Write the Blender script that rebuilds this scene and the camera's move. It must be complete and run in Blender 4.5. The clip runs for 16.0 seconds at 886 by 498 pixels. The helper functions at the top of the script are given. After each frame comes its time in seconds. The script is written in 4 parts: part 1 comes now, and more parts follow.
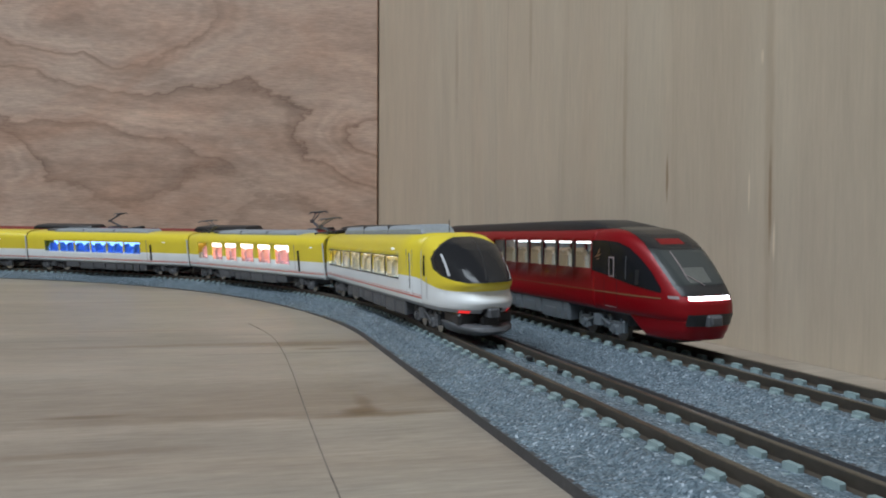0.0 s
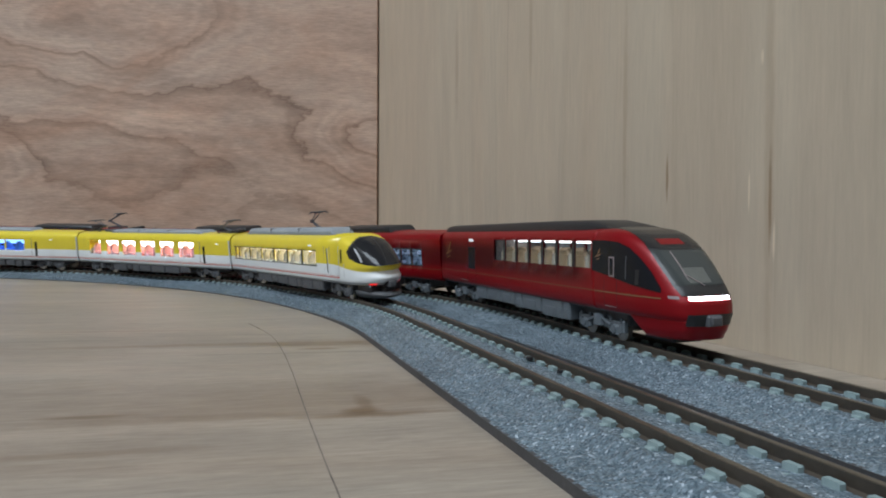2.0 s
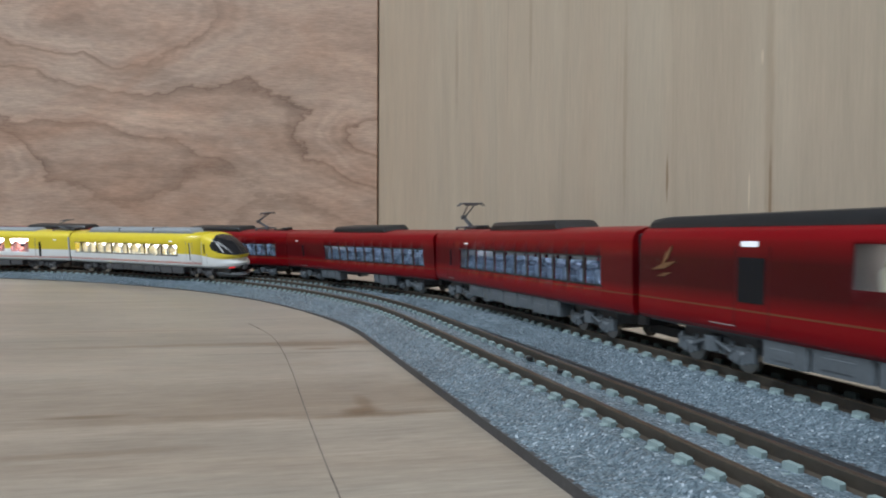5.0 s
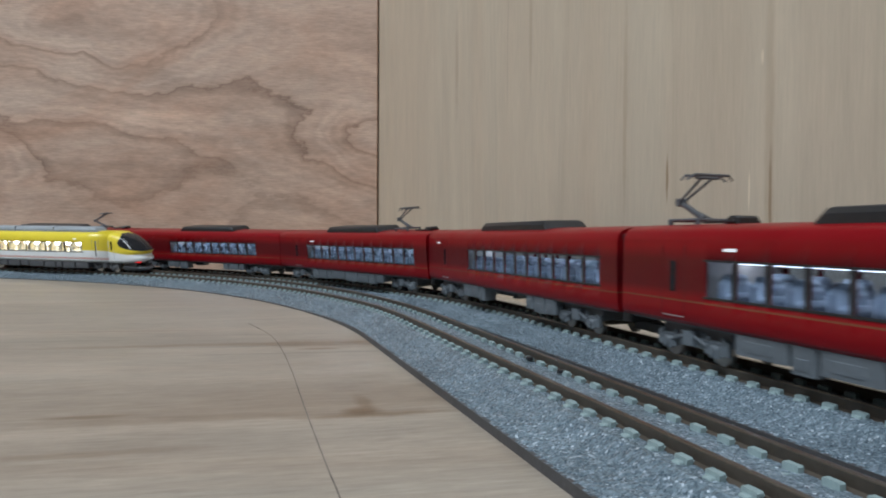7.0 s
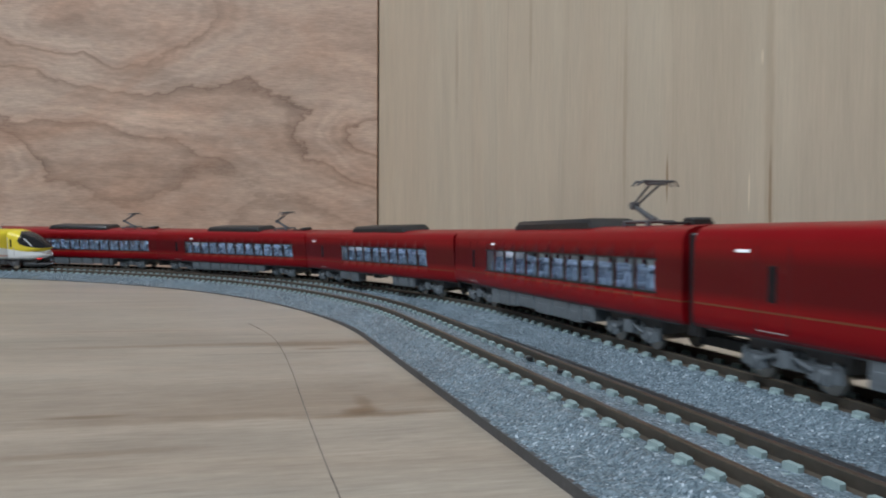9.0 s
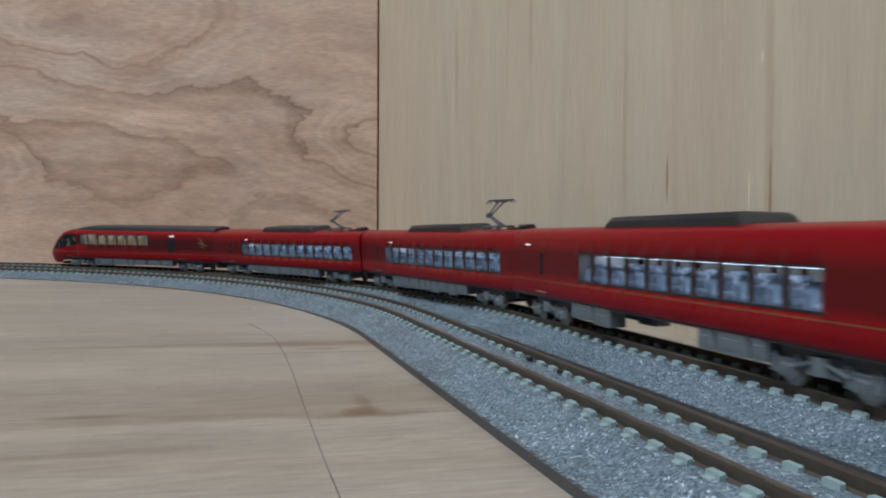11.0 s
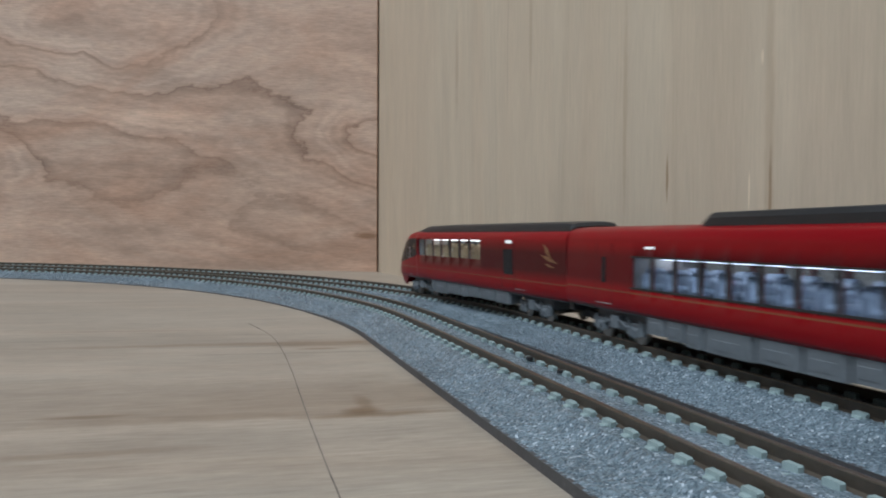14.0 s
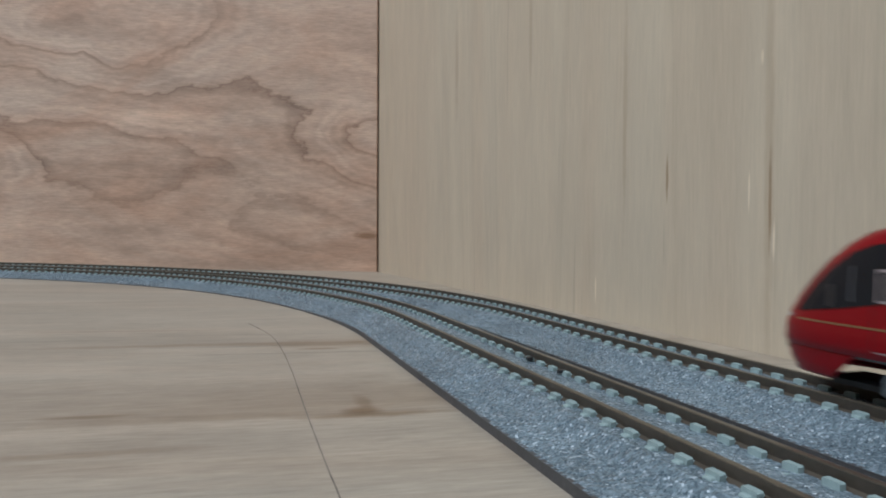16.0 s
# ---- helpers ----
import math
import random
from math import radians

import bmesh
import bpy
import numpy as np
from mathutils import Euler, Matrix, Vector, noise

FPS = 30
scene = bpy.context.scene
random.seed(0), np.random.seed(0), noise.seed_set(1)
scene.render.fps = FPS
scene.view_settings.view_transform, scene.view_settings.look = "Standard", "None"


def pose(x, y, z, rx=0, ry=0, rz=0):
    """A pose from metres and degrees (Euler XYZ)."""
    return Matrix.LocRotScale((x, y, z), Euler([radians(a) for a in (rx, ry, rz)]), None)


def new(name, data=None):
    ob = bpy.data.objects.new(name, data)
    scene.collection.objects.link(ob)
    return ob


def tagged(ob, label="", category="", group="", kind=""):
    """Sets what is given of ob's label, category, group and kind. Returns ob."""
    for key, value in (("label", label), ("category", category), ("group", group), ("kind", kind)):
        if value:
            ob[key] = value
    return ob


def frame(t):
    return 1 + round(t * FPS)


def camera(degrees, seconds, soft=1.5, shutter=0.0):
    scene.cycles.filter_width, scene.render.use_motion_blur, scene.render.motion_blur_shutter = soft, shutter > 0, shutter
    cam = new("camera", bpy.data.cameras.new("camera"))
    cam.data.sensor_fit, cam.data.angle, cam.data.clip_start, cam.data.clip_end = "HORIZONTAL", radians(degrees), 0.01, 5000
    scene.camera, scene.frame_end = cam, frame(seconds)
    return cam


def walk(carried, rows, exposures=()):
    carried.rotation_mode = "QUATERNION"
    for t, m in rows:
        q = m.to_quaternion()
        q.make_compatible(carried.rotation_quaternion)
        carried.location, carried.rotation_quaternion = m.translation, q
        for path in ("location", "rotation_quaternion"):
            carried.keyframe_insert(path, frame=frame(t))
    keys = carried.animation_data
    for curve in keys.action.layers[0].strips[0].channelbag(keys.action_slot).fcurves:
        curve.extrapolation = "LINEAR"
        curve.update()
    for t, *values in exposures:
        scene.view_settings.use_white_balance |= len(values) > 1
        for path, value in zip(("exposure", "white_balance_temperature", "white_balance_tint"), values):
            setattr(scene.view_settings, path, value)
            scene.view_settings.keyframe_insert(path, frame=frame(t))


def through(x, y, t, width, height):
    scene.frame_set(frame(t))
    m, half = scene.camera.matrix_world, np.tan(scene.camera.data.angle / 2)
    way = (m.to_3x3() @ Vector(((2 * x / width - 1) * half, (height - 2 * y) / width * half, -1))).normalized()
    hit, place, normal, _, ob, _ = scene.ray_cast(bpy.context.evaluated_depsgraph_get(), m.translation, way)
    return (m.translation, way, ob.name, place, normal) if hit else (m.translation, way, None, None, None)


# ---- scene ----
# World: metres, z = 0 on the layout board, eye close above it; trains are 1:150 models, so small parts are written in millimetres.
MM = 0.001
RAIL_TOP = 0.0064
EYE = (0.0, 0.0, 0.0287)
cam = camera(64.5, 16.0, soft=1.9, shutter=0.5)
CAM = Matrix.Translation(EYE) @ pose(0, 0, 0, 90 - 0.81, 0, 0) @ pose(0, 0, 0, 0, 0, 0.985)
walk(cam, [(0, CAM), (16, CAM)], exposures=[(0, -0.06, 6500, 10), (2, -0.02, 6500, 10), (4, 0.10, 6500, 10), (6.5, 0.18, 6500, 10), (16, 0.16, 6500, 10)])

# ---- light: daylight from a roof window of the room, seen nowhere itself ----
world = bpy.data.worlds.new("sky")
scene.world = world
world.use_nodes = True
wn = world.node_tree
sky = wn.nodes.new("ShaderNodeTexSky")
sky.sky_type, sky.sun_disc, sky.sun_elevation, sky.sun_rotation = "NISHITA", False, radians(35), radians(200)
wn.links.new(sky.outputs["Color"], wn.nodes["Background"].inputs["Color"])
wn.nodes["Background"].inputs["Strength"].default_value = 0.1


def window_lamp(name, m, w, h, watts, colour):
    data = bpy.data.lights.new(name, "AREA")
    data.shape, data.size, data.size_y, data.energy, data.color = "RECTANGLE", w, h, watts, colour
    ob = new(name, data)
    ob.matrix_world = m
    return ob


window_lamp("roof_window_daylight", pose(-0.92, -0.75, 1.975, 0, 0, 0), 1.1, 1.2, 62, (0.80, 0.91, 1.0))

# ---- track plan: a straight, a half circle to the left, a straight back ----
HEAD = (0.0957, 0.0)
PHI, L0, RAD, GAP, CANT = 0.296, 0.2257, 0.3898, 0.0372, 0.125


def plan(s, inner=False):
    """Place and heading of a track's centre line at s along itself; cant as a slope."""
    r = RAD - (GAP if inner else 0)
    o = GAP if inner else 0
    ux, uy = -math.sin(PHI), math.cos(PHI)
    bx, by = HEAD[0] - uy * o, HEAD[1] + ux * o
    e = s if s < L0 else L0
    x, y, a = bx + ux * e, by + uy * e, PHI
    if s > L0:
        t = min((s - L0) / r, math.pi)
        a = PHI + t
        cx, cy = x - uy * r, y + ux * r
        x, y = cx + math.cos(a) * r, cy + math.sin(a) * r
        rest = s - L0 - math.pi * r
        if rest > 0:
            x, y = x - math.sin(a) * rest, y + math.cos(a) * rest
    turn = (s - L0) * (RAD / r if s > L0 else 1)
    lean = CANT / (1 + math.exp(-max(-30, min(30, (turn - 0.05) / 0.03))))
    return x, y, a, lean


def across(s, o, z, inner=False):
    """A point beside the centre line: o to the inside of the curve, z above the rail tops."""
    x, y, a, lean = plan(s, inner)
    return (x - math.cos(a) * o, y - math.sin(a) * o, RAIL_TOP + z - o * lean)


# ---- mesh tools ----
class Geo:
    """Collects the faces of one mesh; sizes in millimetres unless scale is 1."""

    def __init__(self, scale=MM):
        self.v, self.f, self.k = [], [], scale

    def add(self, verts, faces):
        n = len(self.v)
        self.v += [tuple(c * self.k for c in p) for p in verts]
        self.f += [tuple(n + i for i in q) for q in faces]
        return self

    def box(self, x0, x1, y0, y1, z0, z1, b=0.25):
        """A box with chamfered vertical and top edges."""
        b = min(b, (x1 - x0) / 3, (y1 - y0) / 3, (z1 - z0) / 2)
        ring = lambda d, z: [(x0 + d, y0 + b, z), (x0 + b, y0 + d, z), (x1 - b, y0 + d, z), (x1 - d, y0 + b, z),
                             (x1 - d, y1 - b, z), (x1 - b, y1 - d, z), (x0 + b, y1 - d, z), (x0 + d, y1 - b, z)]
        inner = lambda z: [(min(max(p[0], x0 + b), x1 - b), min(max(p[1], y0 + b), y1 - b), z) for p in ring(0, z)]
        rings = [ring(0, z0), ring(0, z1 - b), [(p[0] * 1, p[1], z1) for p in inner(z1)]]
        faces = [tuple(reversed(range(8)))]
        for r in range(2):
            faces += [(r * 8 + i, r * 8 + (i + 1) % 8, r * 8 + 8 + (i + 1) % 8, r * 8 + 8 + i) for i in range(8)]
        faces.append(tuple(range(16, 24)))
        return self.add(sum(rings, []), faces)

    def rod(self, a, c, r, n=8):
        a, c = Vector(a), Vector(c)
        d = (c - a).normalized()
        u = d.orthogonal().normalized()
        w = d.cross(u)
        ring = [u * (r * math.cos(i * math.tau / n)) + w * (r * math.sin(i * math.tau / n)) for i in range(n)]
        v = [tuple(a + p) for p in ring] + [tuple(c + p) for p in ring]
        f = [(i, (i + 1) % n, n + (i + 1) % n, n + i) for i in range(n)]
        return self.add(v, f + [tuple(reversed(range(n))), tuple(range(n, 2 * n))])

    def grid(self, rows, closed=False, flip=False):
        """Faces over rows of points, all rows of one length."""
        m = len(rows[0])
        f = []
        for i in range(len(rows) - 1):
            for j in range(m if closed else m - 1):
                q = (i * m + j, i * m + (j + 1) % m, (i + 1) * m + (j + 1) % m, (i + 1) * m + j)
                f.append(tuple(reversed(q)) if flip else q)
        return self.add(sum([list(r) for r in rows], []), f)

    def mesh(self, name, smooth=0.0):
        me = bpy.data.meshes.new(name)
        me.from_pydata(self.v, [], self.f)
        bm = bmesh.new()
        bm.from_mesh(me)
        bmesh.ops.remove_doubles(bm, verts=bm.verts, dist=2e-6)
        bmesh.ops.recalc_face_normals(bm, faces=bm.faces)
        bm.to_mesh(me)
        bm.free()
        if smooth:
            me.shade_smooth()
            me.set_sharp_from_angle(angle=radians(smooth))
        return me


def part(name, geo, material, parent=None, label="", smooth=0.0, thick=0.0):
    me = geo.mesh(name, smooth) if isinstance(geo, Geo) else geo
    if not me.materials:
        me.materials.append(material)
    ob = new(name, me)
    if parent:
        ob.parent = parent
    if label:
        tagged(ob, label)
    if thick:
        even = ob.modifiers.new("even_shading", "WEIGHTED_NORMAL")
        even.keep_sharp = True
        mod = ob.modifiers.new("thickness", "SOLIDIFY")
        mod.thickness, mod.offset = thick * MM, -1
    return ob


# ---- materials ----
def material(name, colour, rough=0.5, metal=0.0, coat=0.0, emit=0.0, grain=0.0, grain_size=0.001, bump=0.0, spec=0.5):
    """A principled material with a little uneven colour, gloss and relief at two scales."""
    m = bpy.data.materials.new(name)
    m.use_nodes = True
    nt, b = m.node_tree, m.node_tree.nodes["Principled BSDF"]
    b.inputs["Base Color"].default_value = (*colour, 1)
    b.inputs["Roughness"].default_value = rough
    b.inputs["Metallic"].default_value = metal
    b.inputs["Coat Weight"].default_value = coat
    b.inputs["Coat Roughness"].default_value = 0.08
    b.inputs["Specular IOR Level"].default_value = spec
    if emit:
        b.inputs["Emission Color"].default_value = (*colour, 1)
        b.inputs["Emission Strength"].default_value = emit
    if grain:
        co = nt.nodes.new("ShaderNodeTexCoord")
        tex = []
        for k, size in enumerate((grain_size, grain_size * 9)):
            n = nt.nodes.new("ShaderNodeTexNoise")
            n.inputs["Scale"].default_value = 1 / size
            n.inputs["Detail"].default_value = 3
            nt.links.new(co.outputs["Object"], n.inputs["Vector"])
            tex.append(n)
        add = nt.nodes.new("ShaderNodeMath")
        add.operation = "ADD"
        nt.links.new(tex[0].outputs["Fac"], add.inputs[0])
        nt.links.new(tex[1].outputs["Fac"], add.inputs[1])
        ramp = nt.nodes.new("ShaderNodeMapRange")
        ramp.inputs["From Min"].default_value, ramp.inputs["From Max"].default_value = 0.7, 1.3
        ramp.inputs["To Min"].default_value, ramp.inputs["To Max"].default_value = 1 - grain, 1 + grain
        nt.links.new(add.outputs[0], ramp.inputs["Value"])
        mix = nt.nodes.new("ShaderNodeVectorMath")
        mix.operation = "SCALE"
        mix.inputs[0].default_value = colour
        nt.links.new(ramp.outputs["Result"], mix.inputs["Scale"])
        nt.links.new(mix.outputs["Vector"], b.inputs["Base Color"])
        if bump:
            bp = nt.nodes.new("ShaderNodeBump")
            bp.inputs["Strength"].default_value, bp.inputs["Distance"].default_value = 0.6, bump
            nt.links.new(tex[0].outputs["Fac"], bp.inputs["Height"])
            nt.links.new(bp.outputs["Normal"], b.inputs["Normal"])
    return m


def sock(nt, kind, **put):
    n = nt.nodes.new(kind)
    for k, v in put.items():
        n.inputs[k.replace("_", " ")].default_value = v
    return n


def livery(name, bands, rough=0.3, coat=0.6, flake=0.0, dip=0.0, fade=None):
    """Paint in level bands: [(height in mm above the rail, colour), ...] from below up."""
    m = material(name, bands[0][1], rough, coat=coat)
    nt, b = m.node_tree, m.node_tree.nodes["Principled BSDF"]
    co = nt.nodes.new("ShaderNodeTexCoord")
    sep = nt.nodes.new("ShaderNodeSeparateXYZ")
    nt.links.new(co.outputs["Object"], sep.inputs[0])
    last = None
    fall = sock(nt, "ShaderNodeMapRange", From_Min=0.044, From_Max=0.066, To_Min=0.0, To_Max=dip * MM)
    fall.interpolation_type = "SMOOTHSTEP"
    nt.links.new(sep.outputs["X"], fall.inputs["Value"])
    high = nt.nodes.new("ShaderNodeMath")
    nt.links.new(sep.outputs["Z"], high.inputs[0])
    nt.links.new(fall.outputs["Result"], high.inputs[1])
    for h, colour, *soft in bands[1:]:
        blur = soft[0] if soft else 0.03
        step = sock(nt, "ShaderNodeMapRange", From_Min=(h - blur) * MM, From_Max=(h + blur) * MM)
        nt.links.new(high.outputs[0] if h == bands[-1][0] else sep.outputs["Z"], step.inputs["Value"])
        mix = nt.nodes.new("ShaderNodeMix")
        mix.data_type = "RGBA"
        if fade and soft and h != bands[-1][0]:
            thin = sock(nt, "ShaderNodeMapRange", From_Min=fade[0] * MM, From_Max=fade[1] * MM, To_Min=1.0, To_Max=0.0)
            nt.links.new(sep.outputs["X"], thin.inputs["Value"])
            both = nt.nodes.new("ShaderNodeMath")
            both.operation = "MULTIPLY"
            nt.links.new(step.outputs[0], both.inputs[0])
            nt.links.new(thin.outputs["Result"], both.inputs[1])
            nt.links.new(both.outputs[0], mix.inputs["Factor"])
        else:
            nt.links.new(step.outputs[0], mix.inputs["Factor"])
        if last:
            nt.links.new(last, mix.inputs["A"])
        else:
            mix.inputs["A"].default_value = (*bands[0][1], 1)
        mix.inputs["B"].default_value = (*colour, 1)
        last = mix.outputs["Result"]
    n = sock(nt, "ShaderNodeTexNoise", Scale=110.0, Detail=2.0)
    nt.links.new(co.outputs["Object"], n.inputs["Vector"])
    mr = sock(nt, "ShaderNodeMapRange", From_Min=0.3, From_Max=0.7, To_Min=0.96, To_Max=1.03)
    nt.links.new(n.outputs["Fac"], mr.inputs["Value"])
    sc = nt.nodes.new("ShaderNodeVectorMath")
    sc.operation = "SCALE"
    nt.links.new(last, sc.inputs[0])
    nt.links.new(mr.outputs["Result"], sc.inputs["Scale"])
    nt.links.new(sc.outputs["Vector"], b.inputs["Base Color"])
    rr = sock(nt, "ShaderNodeMapRange", From_Min=0.3, From_Max=0.7, To_Min=rough * 0.92, To_Max=rough * 1.12)
    nt.links.new(n.outputs["Fac"], rr.inputs["Value"])
    nt.links.new(rr.outputs["Result"], b.inputs["Roughness"])
    b.inputs["Metallic"].default_value = flake
    if flake:
        b.inputs["Specular IOR Level"].default_value = 0.28
    return m


def wood(name, dark, mid, light, along, stretch, rings, bump, streak, rough=0.5, fine=900.0, seed=0.0, cathedral=1.0, size=6.0, cracks=0.0, blotch=0.12, drift=0.0, stains=(), pore_len=0.07, turn=0.0, up=1, loops=()):
    """Rotary-cut veneer: contour bands of a stretched noise, fine pores along the grain, large soft stains."""
    m = material(name, mid, rough)
    nt, b = m.node_tree, m.node_tree.nodes["Principled BSDF"]
    where = nt.nodes.new("ShaderNodeTexCoord")
    grain_way = nt.nodes.new("ShaderNodeMapping")
    grain_way.inputs["Rotation"].default_value = (0, 0, -radians(turn))
    nt.links.new(where.outputs["Object"], grain_way.inputs["Vector"])
    along_grain = grain_way.outputs["Vector"]

    def oval(cx, cy, rx, ry, wobble, fine_scale):
        """Distance from an oval's middle in units of its radii, its outline roughened by noise."""
        ct, st = math.cos(-radians(turn)), math.sin(-radians(turn))
        mid_at = (cx * ct - cy * st, cx * st + cy * ct) if turn else (cx, cy)
        axis = lambda a, c: (a, c, 0) if up == 1 else (a, 0, c)
        jit = sock(nt, "ShaderNodeTexNoise", Scale=fine_scale, Detail=4.0)
        nt.links.new(along_grain, jit.inputs["Vector"])
        shift = nt.nodes.new("ShaderNodeVectorMath")
        shift.operation = "MULTIPLY_ADD"
        nt.links.new(jit.outputs["Color"], shift.inputs[0])
        shift.inputs[1].default_value = axis(rx * wobble, ry * wobble * 1.4)
        nt.links.new(along_grain, shift.inputs[2])
        place = nt.nodes.new("ShaderNodeVectorMath")
        place.operation = "SUBTRACT"
        nt.links.new(shift.outputs["Vector"], place.inputs[0])
        place.inputs[1].default_value = axis(mid_at[0] + rx * wobble * 0.5, mid_at[1] + ry * wobble * 0.7)
        div = nt.nodes.new("ShaderNodeVectorMath")
        div.operation = "MULTIPLY"
        nt.links.new(place.outputs["Vector"], div.inputs[0])
        div.inputs[1].default_value = axis(1 / rx, 1 / ry)
        far = nt.nodes.new("ShaderNodeVectorMath")
        far.operation = "LENGTH"
        nt.links.new(div.outputs["Vector"], far.inputs[0])
        return far.outputs["Value"]

    mp = nt.nodes.new("ShaderNodeMapping")
    scale = [1.0, 1.0, 1.0]
    scale[along] = stretch
    mp.inputs["Scale"].default_value = scale
    mp.inputs["Location"].default_value = (seed, seed * 0.7, seed * 0.3)
    nt.links.new(along_grain, mp.inputs["Vector"])
    big = sock(nt, "ShaderNodeTexNoise", Scale=size, Detail=2.0, Roughness=0.42, Distortion=0.9)
    nt.links.new(mp.outputs["Vector"], big.inputs["Vector"])
    mul = nt.nodes.new("ShaderNodeMath")
    mul.operation = "MULTIPLY"
    mul.inputs[1].default_value = rings
    nt.links.new(big.outputs["Fac"], mul.inputs[0])
    wob = sock(nt, "ShaderNodeTexNoise", Scale=size * 6, Detail=5.0, Roughness=0.65)
    nt.links.new(mp.outputs["Vector"], wob.inputs["Vector"])
    addw = nt.nodes.new("ShaderNodeMath")
    addw.operation = "MULTIPLY_ADD"
    addw.inputs[1].default_value = 0.75
    nt.links.new(wob.outputs["Fac"], addw.inputs[0])
    field = mul.outputs[0]
    for cx, cy, rx, ry, power in loops:
        hill = sock(nt, "ShaderNodeMapRange", From_Min=1.5, From_Max=0.0, To_Min=0.0, To_Max=power)
        hill.interpolation_type = "SMOOTHSTEP"
        nt.links.new(oval(cx, cy, rx, ry, 0.9, 16.0), hill.inputs["Value"])
        more = nt.nodes.new("ShaderNodeMath")
        nt.links.new(field, more.inputs[0])
        nt.links.new(hill.outputs["Result"], more.inputs[1])
        field = more.outputs[0]
    nt.links.new(field, addw.inputs[2])
    fr = nt.nodes.new("ShaderNodeMath")
    fr.operation = "FRACT"
    nt.links.new(addw.outputs[0], fr.inputs[0])
    ramp = nt.nodes.new("ShaderNodeValToRGB")
    el = ramp.color_ramp.elements
    el[0].position, el[0].color = 0.0, (*mid, 1)
    el[1].position, el[1].color = 1.0, (*mid, 1)
    for pos, col in ((0.30, light), (0.84, mid), (0.945, tuple(0.5 * (a + c) for a, c in zip(mid, dark))), (0.968, dark)):
        e = el.new(pos)
        e.color = (*[mid[i] + (col[i] - mid[i]) * cathedral for i in range(3)], 1)
    nt.links.new(fr.outputs[0], ramp.inputs["Fac"])
    # faint finer lines run between the dark ones
    many = nt.nodes.new("ShaderNodeMath")
    many.operation = "MULTIPLY"
    many.inputs[1].default_value = 4.0
    nt.links.new(addw.outputs[0], many.inputs[0])
    wave = nt.nodes.new("ShaderNodeMath")
    wave.operation = "SINE"
    phase = nt.nodes.new("ShaderNodeMath")
    phase.operation = "MULTIPLY"
    phase.inputs[1].default_value = math.tau
    nt.links.new(many.outputs[0], phase.inputs[0])
    nt.links.new(phase.outputs[0], wave.inputs[0])
    faint = sock(nt, "ShaderNodeMapRange", From_Min=-1.0, From_Max=1.0, To_Min=1 - 0.075 * cathedral, To_Max=1 + 0.06 * cathedral)
    nt.links.new(wave.outputs[0], faint.inputs["Value"])
    # the lines come and go, and the ground colour drifts
    hide = sock(nt, "ShaderNodeTexNoise", Scale=size * 2.2, Detail=2.0)
    nt.links.new(mp.outputs["Vector"], hide.inputs["Vector"])
    hr = sock(nt, "ShaderNodeMapRange", From_Min=0.42, From_Max=0.58, To_Min=0.4, To_Max=1.0)
    nt.links.new(hide.outputs["Fac"], hr.inputs["Value"])
    ground = nt.nodes.new("ShaderNodeMix")
    ground.data_type = "RGBA"
    ground.inputs["A"].default_value = (*mid, 1)
    nt.links.new(hr.outputs["Result"], ground.inputs["Factor"])
    nt.links.new(ramp.outputs["Color"], ground.inputs["B"])
    tint = nt.nodes.new("ShaderNodeMix")
    tint.data_type = "RGBA"
    dn = sock(nt, "ShaderNodeTexNoise", Scale=size * 2.0, Detail=5.0, Roughness=0.62, Distortion=1.8)
    nt.links.new(mp.outputs["Vector"], dn.inputs["Vector"])
    dr = sock(nt, "ShaderNodeMapRange", From_Min=0.38, From_Max=0.66, To_Min=0.0, To_Max=drift)
    nt.links.new(dn.outputs["Fac"], dr.inputs["Value"])
    nt.links.new(dr.outputs["Result"], tint.inputs["Factor"])
    nt.links.new(ground.outputs["Result"], tint.inputs["A"])
    tint.inputs["B"].default_value = (mid[0] * 0.92, mid[1] * 0.74, mid[2] * 0.64, 1)
    base = tint.outputs["Result"]
    for cx, cy, rx, ry, power in stains:
        fr2 = sock(nt, "ShaderNodeMapRange", From_Min=1.15, From_Max=0.45, To_Min=0.0, To_Max=min(1.0, abs(power) * 1.25))
        nt.links.new(oval(cx, cy, rx, ry, 0.7, 160.0), fr2.inputs["Value"])
        spot = nt.nodes.new("ShaderNodeMix")
        spot.data_type = "RGBA"
        nt.links.new(fr2.outputs["Result"], spot.inputs["Factor"])
        nt.links.new(base, spot.inputs["A"])
        spot.inputs["B"].default_value = (mid[0] * 0.52, mid[1] * 0.40, mid[2] * 0.30, 1) if power > 0 else (min(0.8, mid[0] * 1.5), min(0.8, mid[1] * 1.5), min(0.8, mid[2] * 1.5), 1)
        base = spot.outputs["Result"]
    mp2 = nt.nodes.new("ShaderNodeMapping")
    s2 = [fine, fine, fine]
    s2[along] = fine * pore_len
    mp2.inputs["Scale"].default_value = s2
    nt.links.new(along_grain, mp2.inputs["Vector"])
    pore = sock(nt, "ShaderNodeTexNoise", Scale=1.0, Detail=4.0, Roughness=0.7)
    nt.links.new(mp2.outputs["Vector"], pore.inputs["Vector"])
    pr = sock(nt, "ShaderNodeMapRange", From_Min=0.3, From_Max=0.7, To_Min=1 - streak, To_Max=1 + streak)
    nt.links.new(pore.outputs["Fac"], pr.inputs["Value"])
    blot = sock(nt, "ShaderNodeTexNoise", Scale=42.0, Detail=7.0, Roughness=0.72)
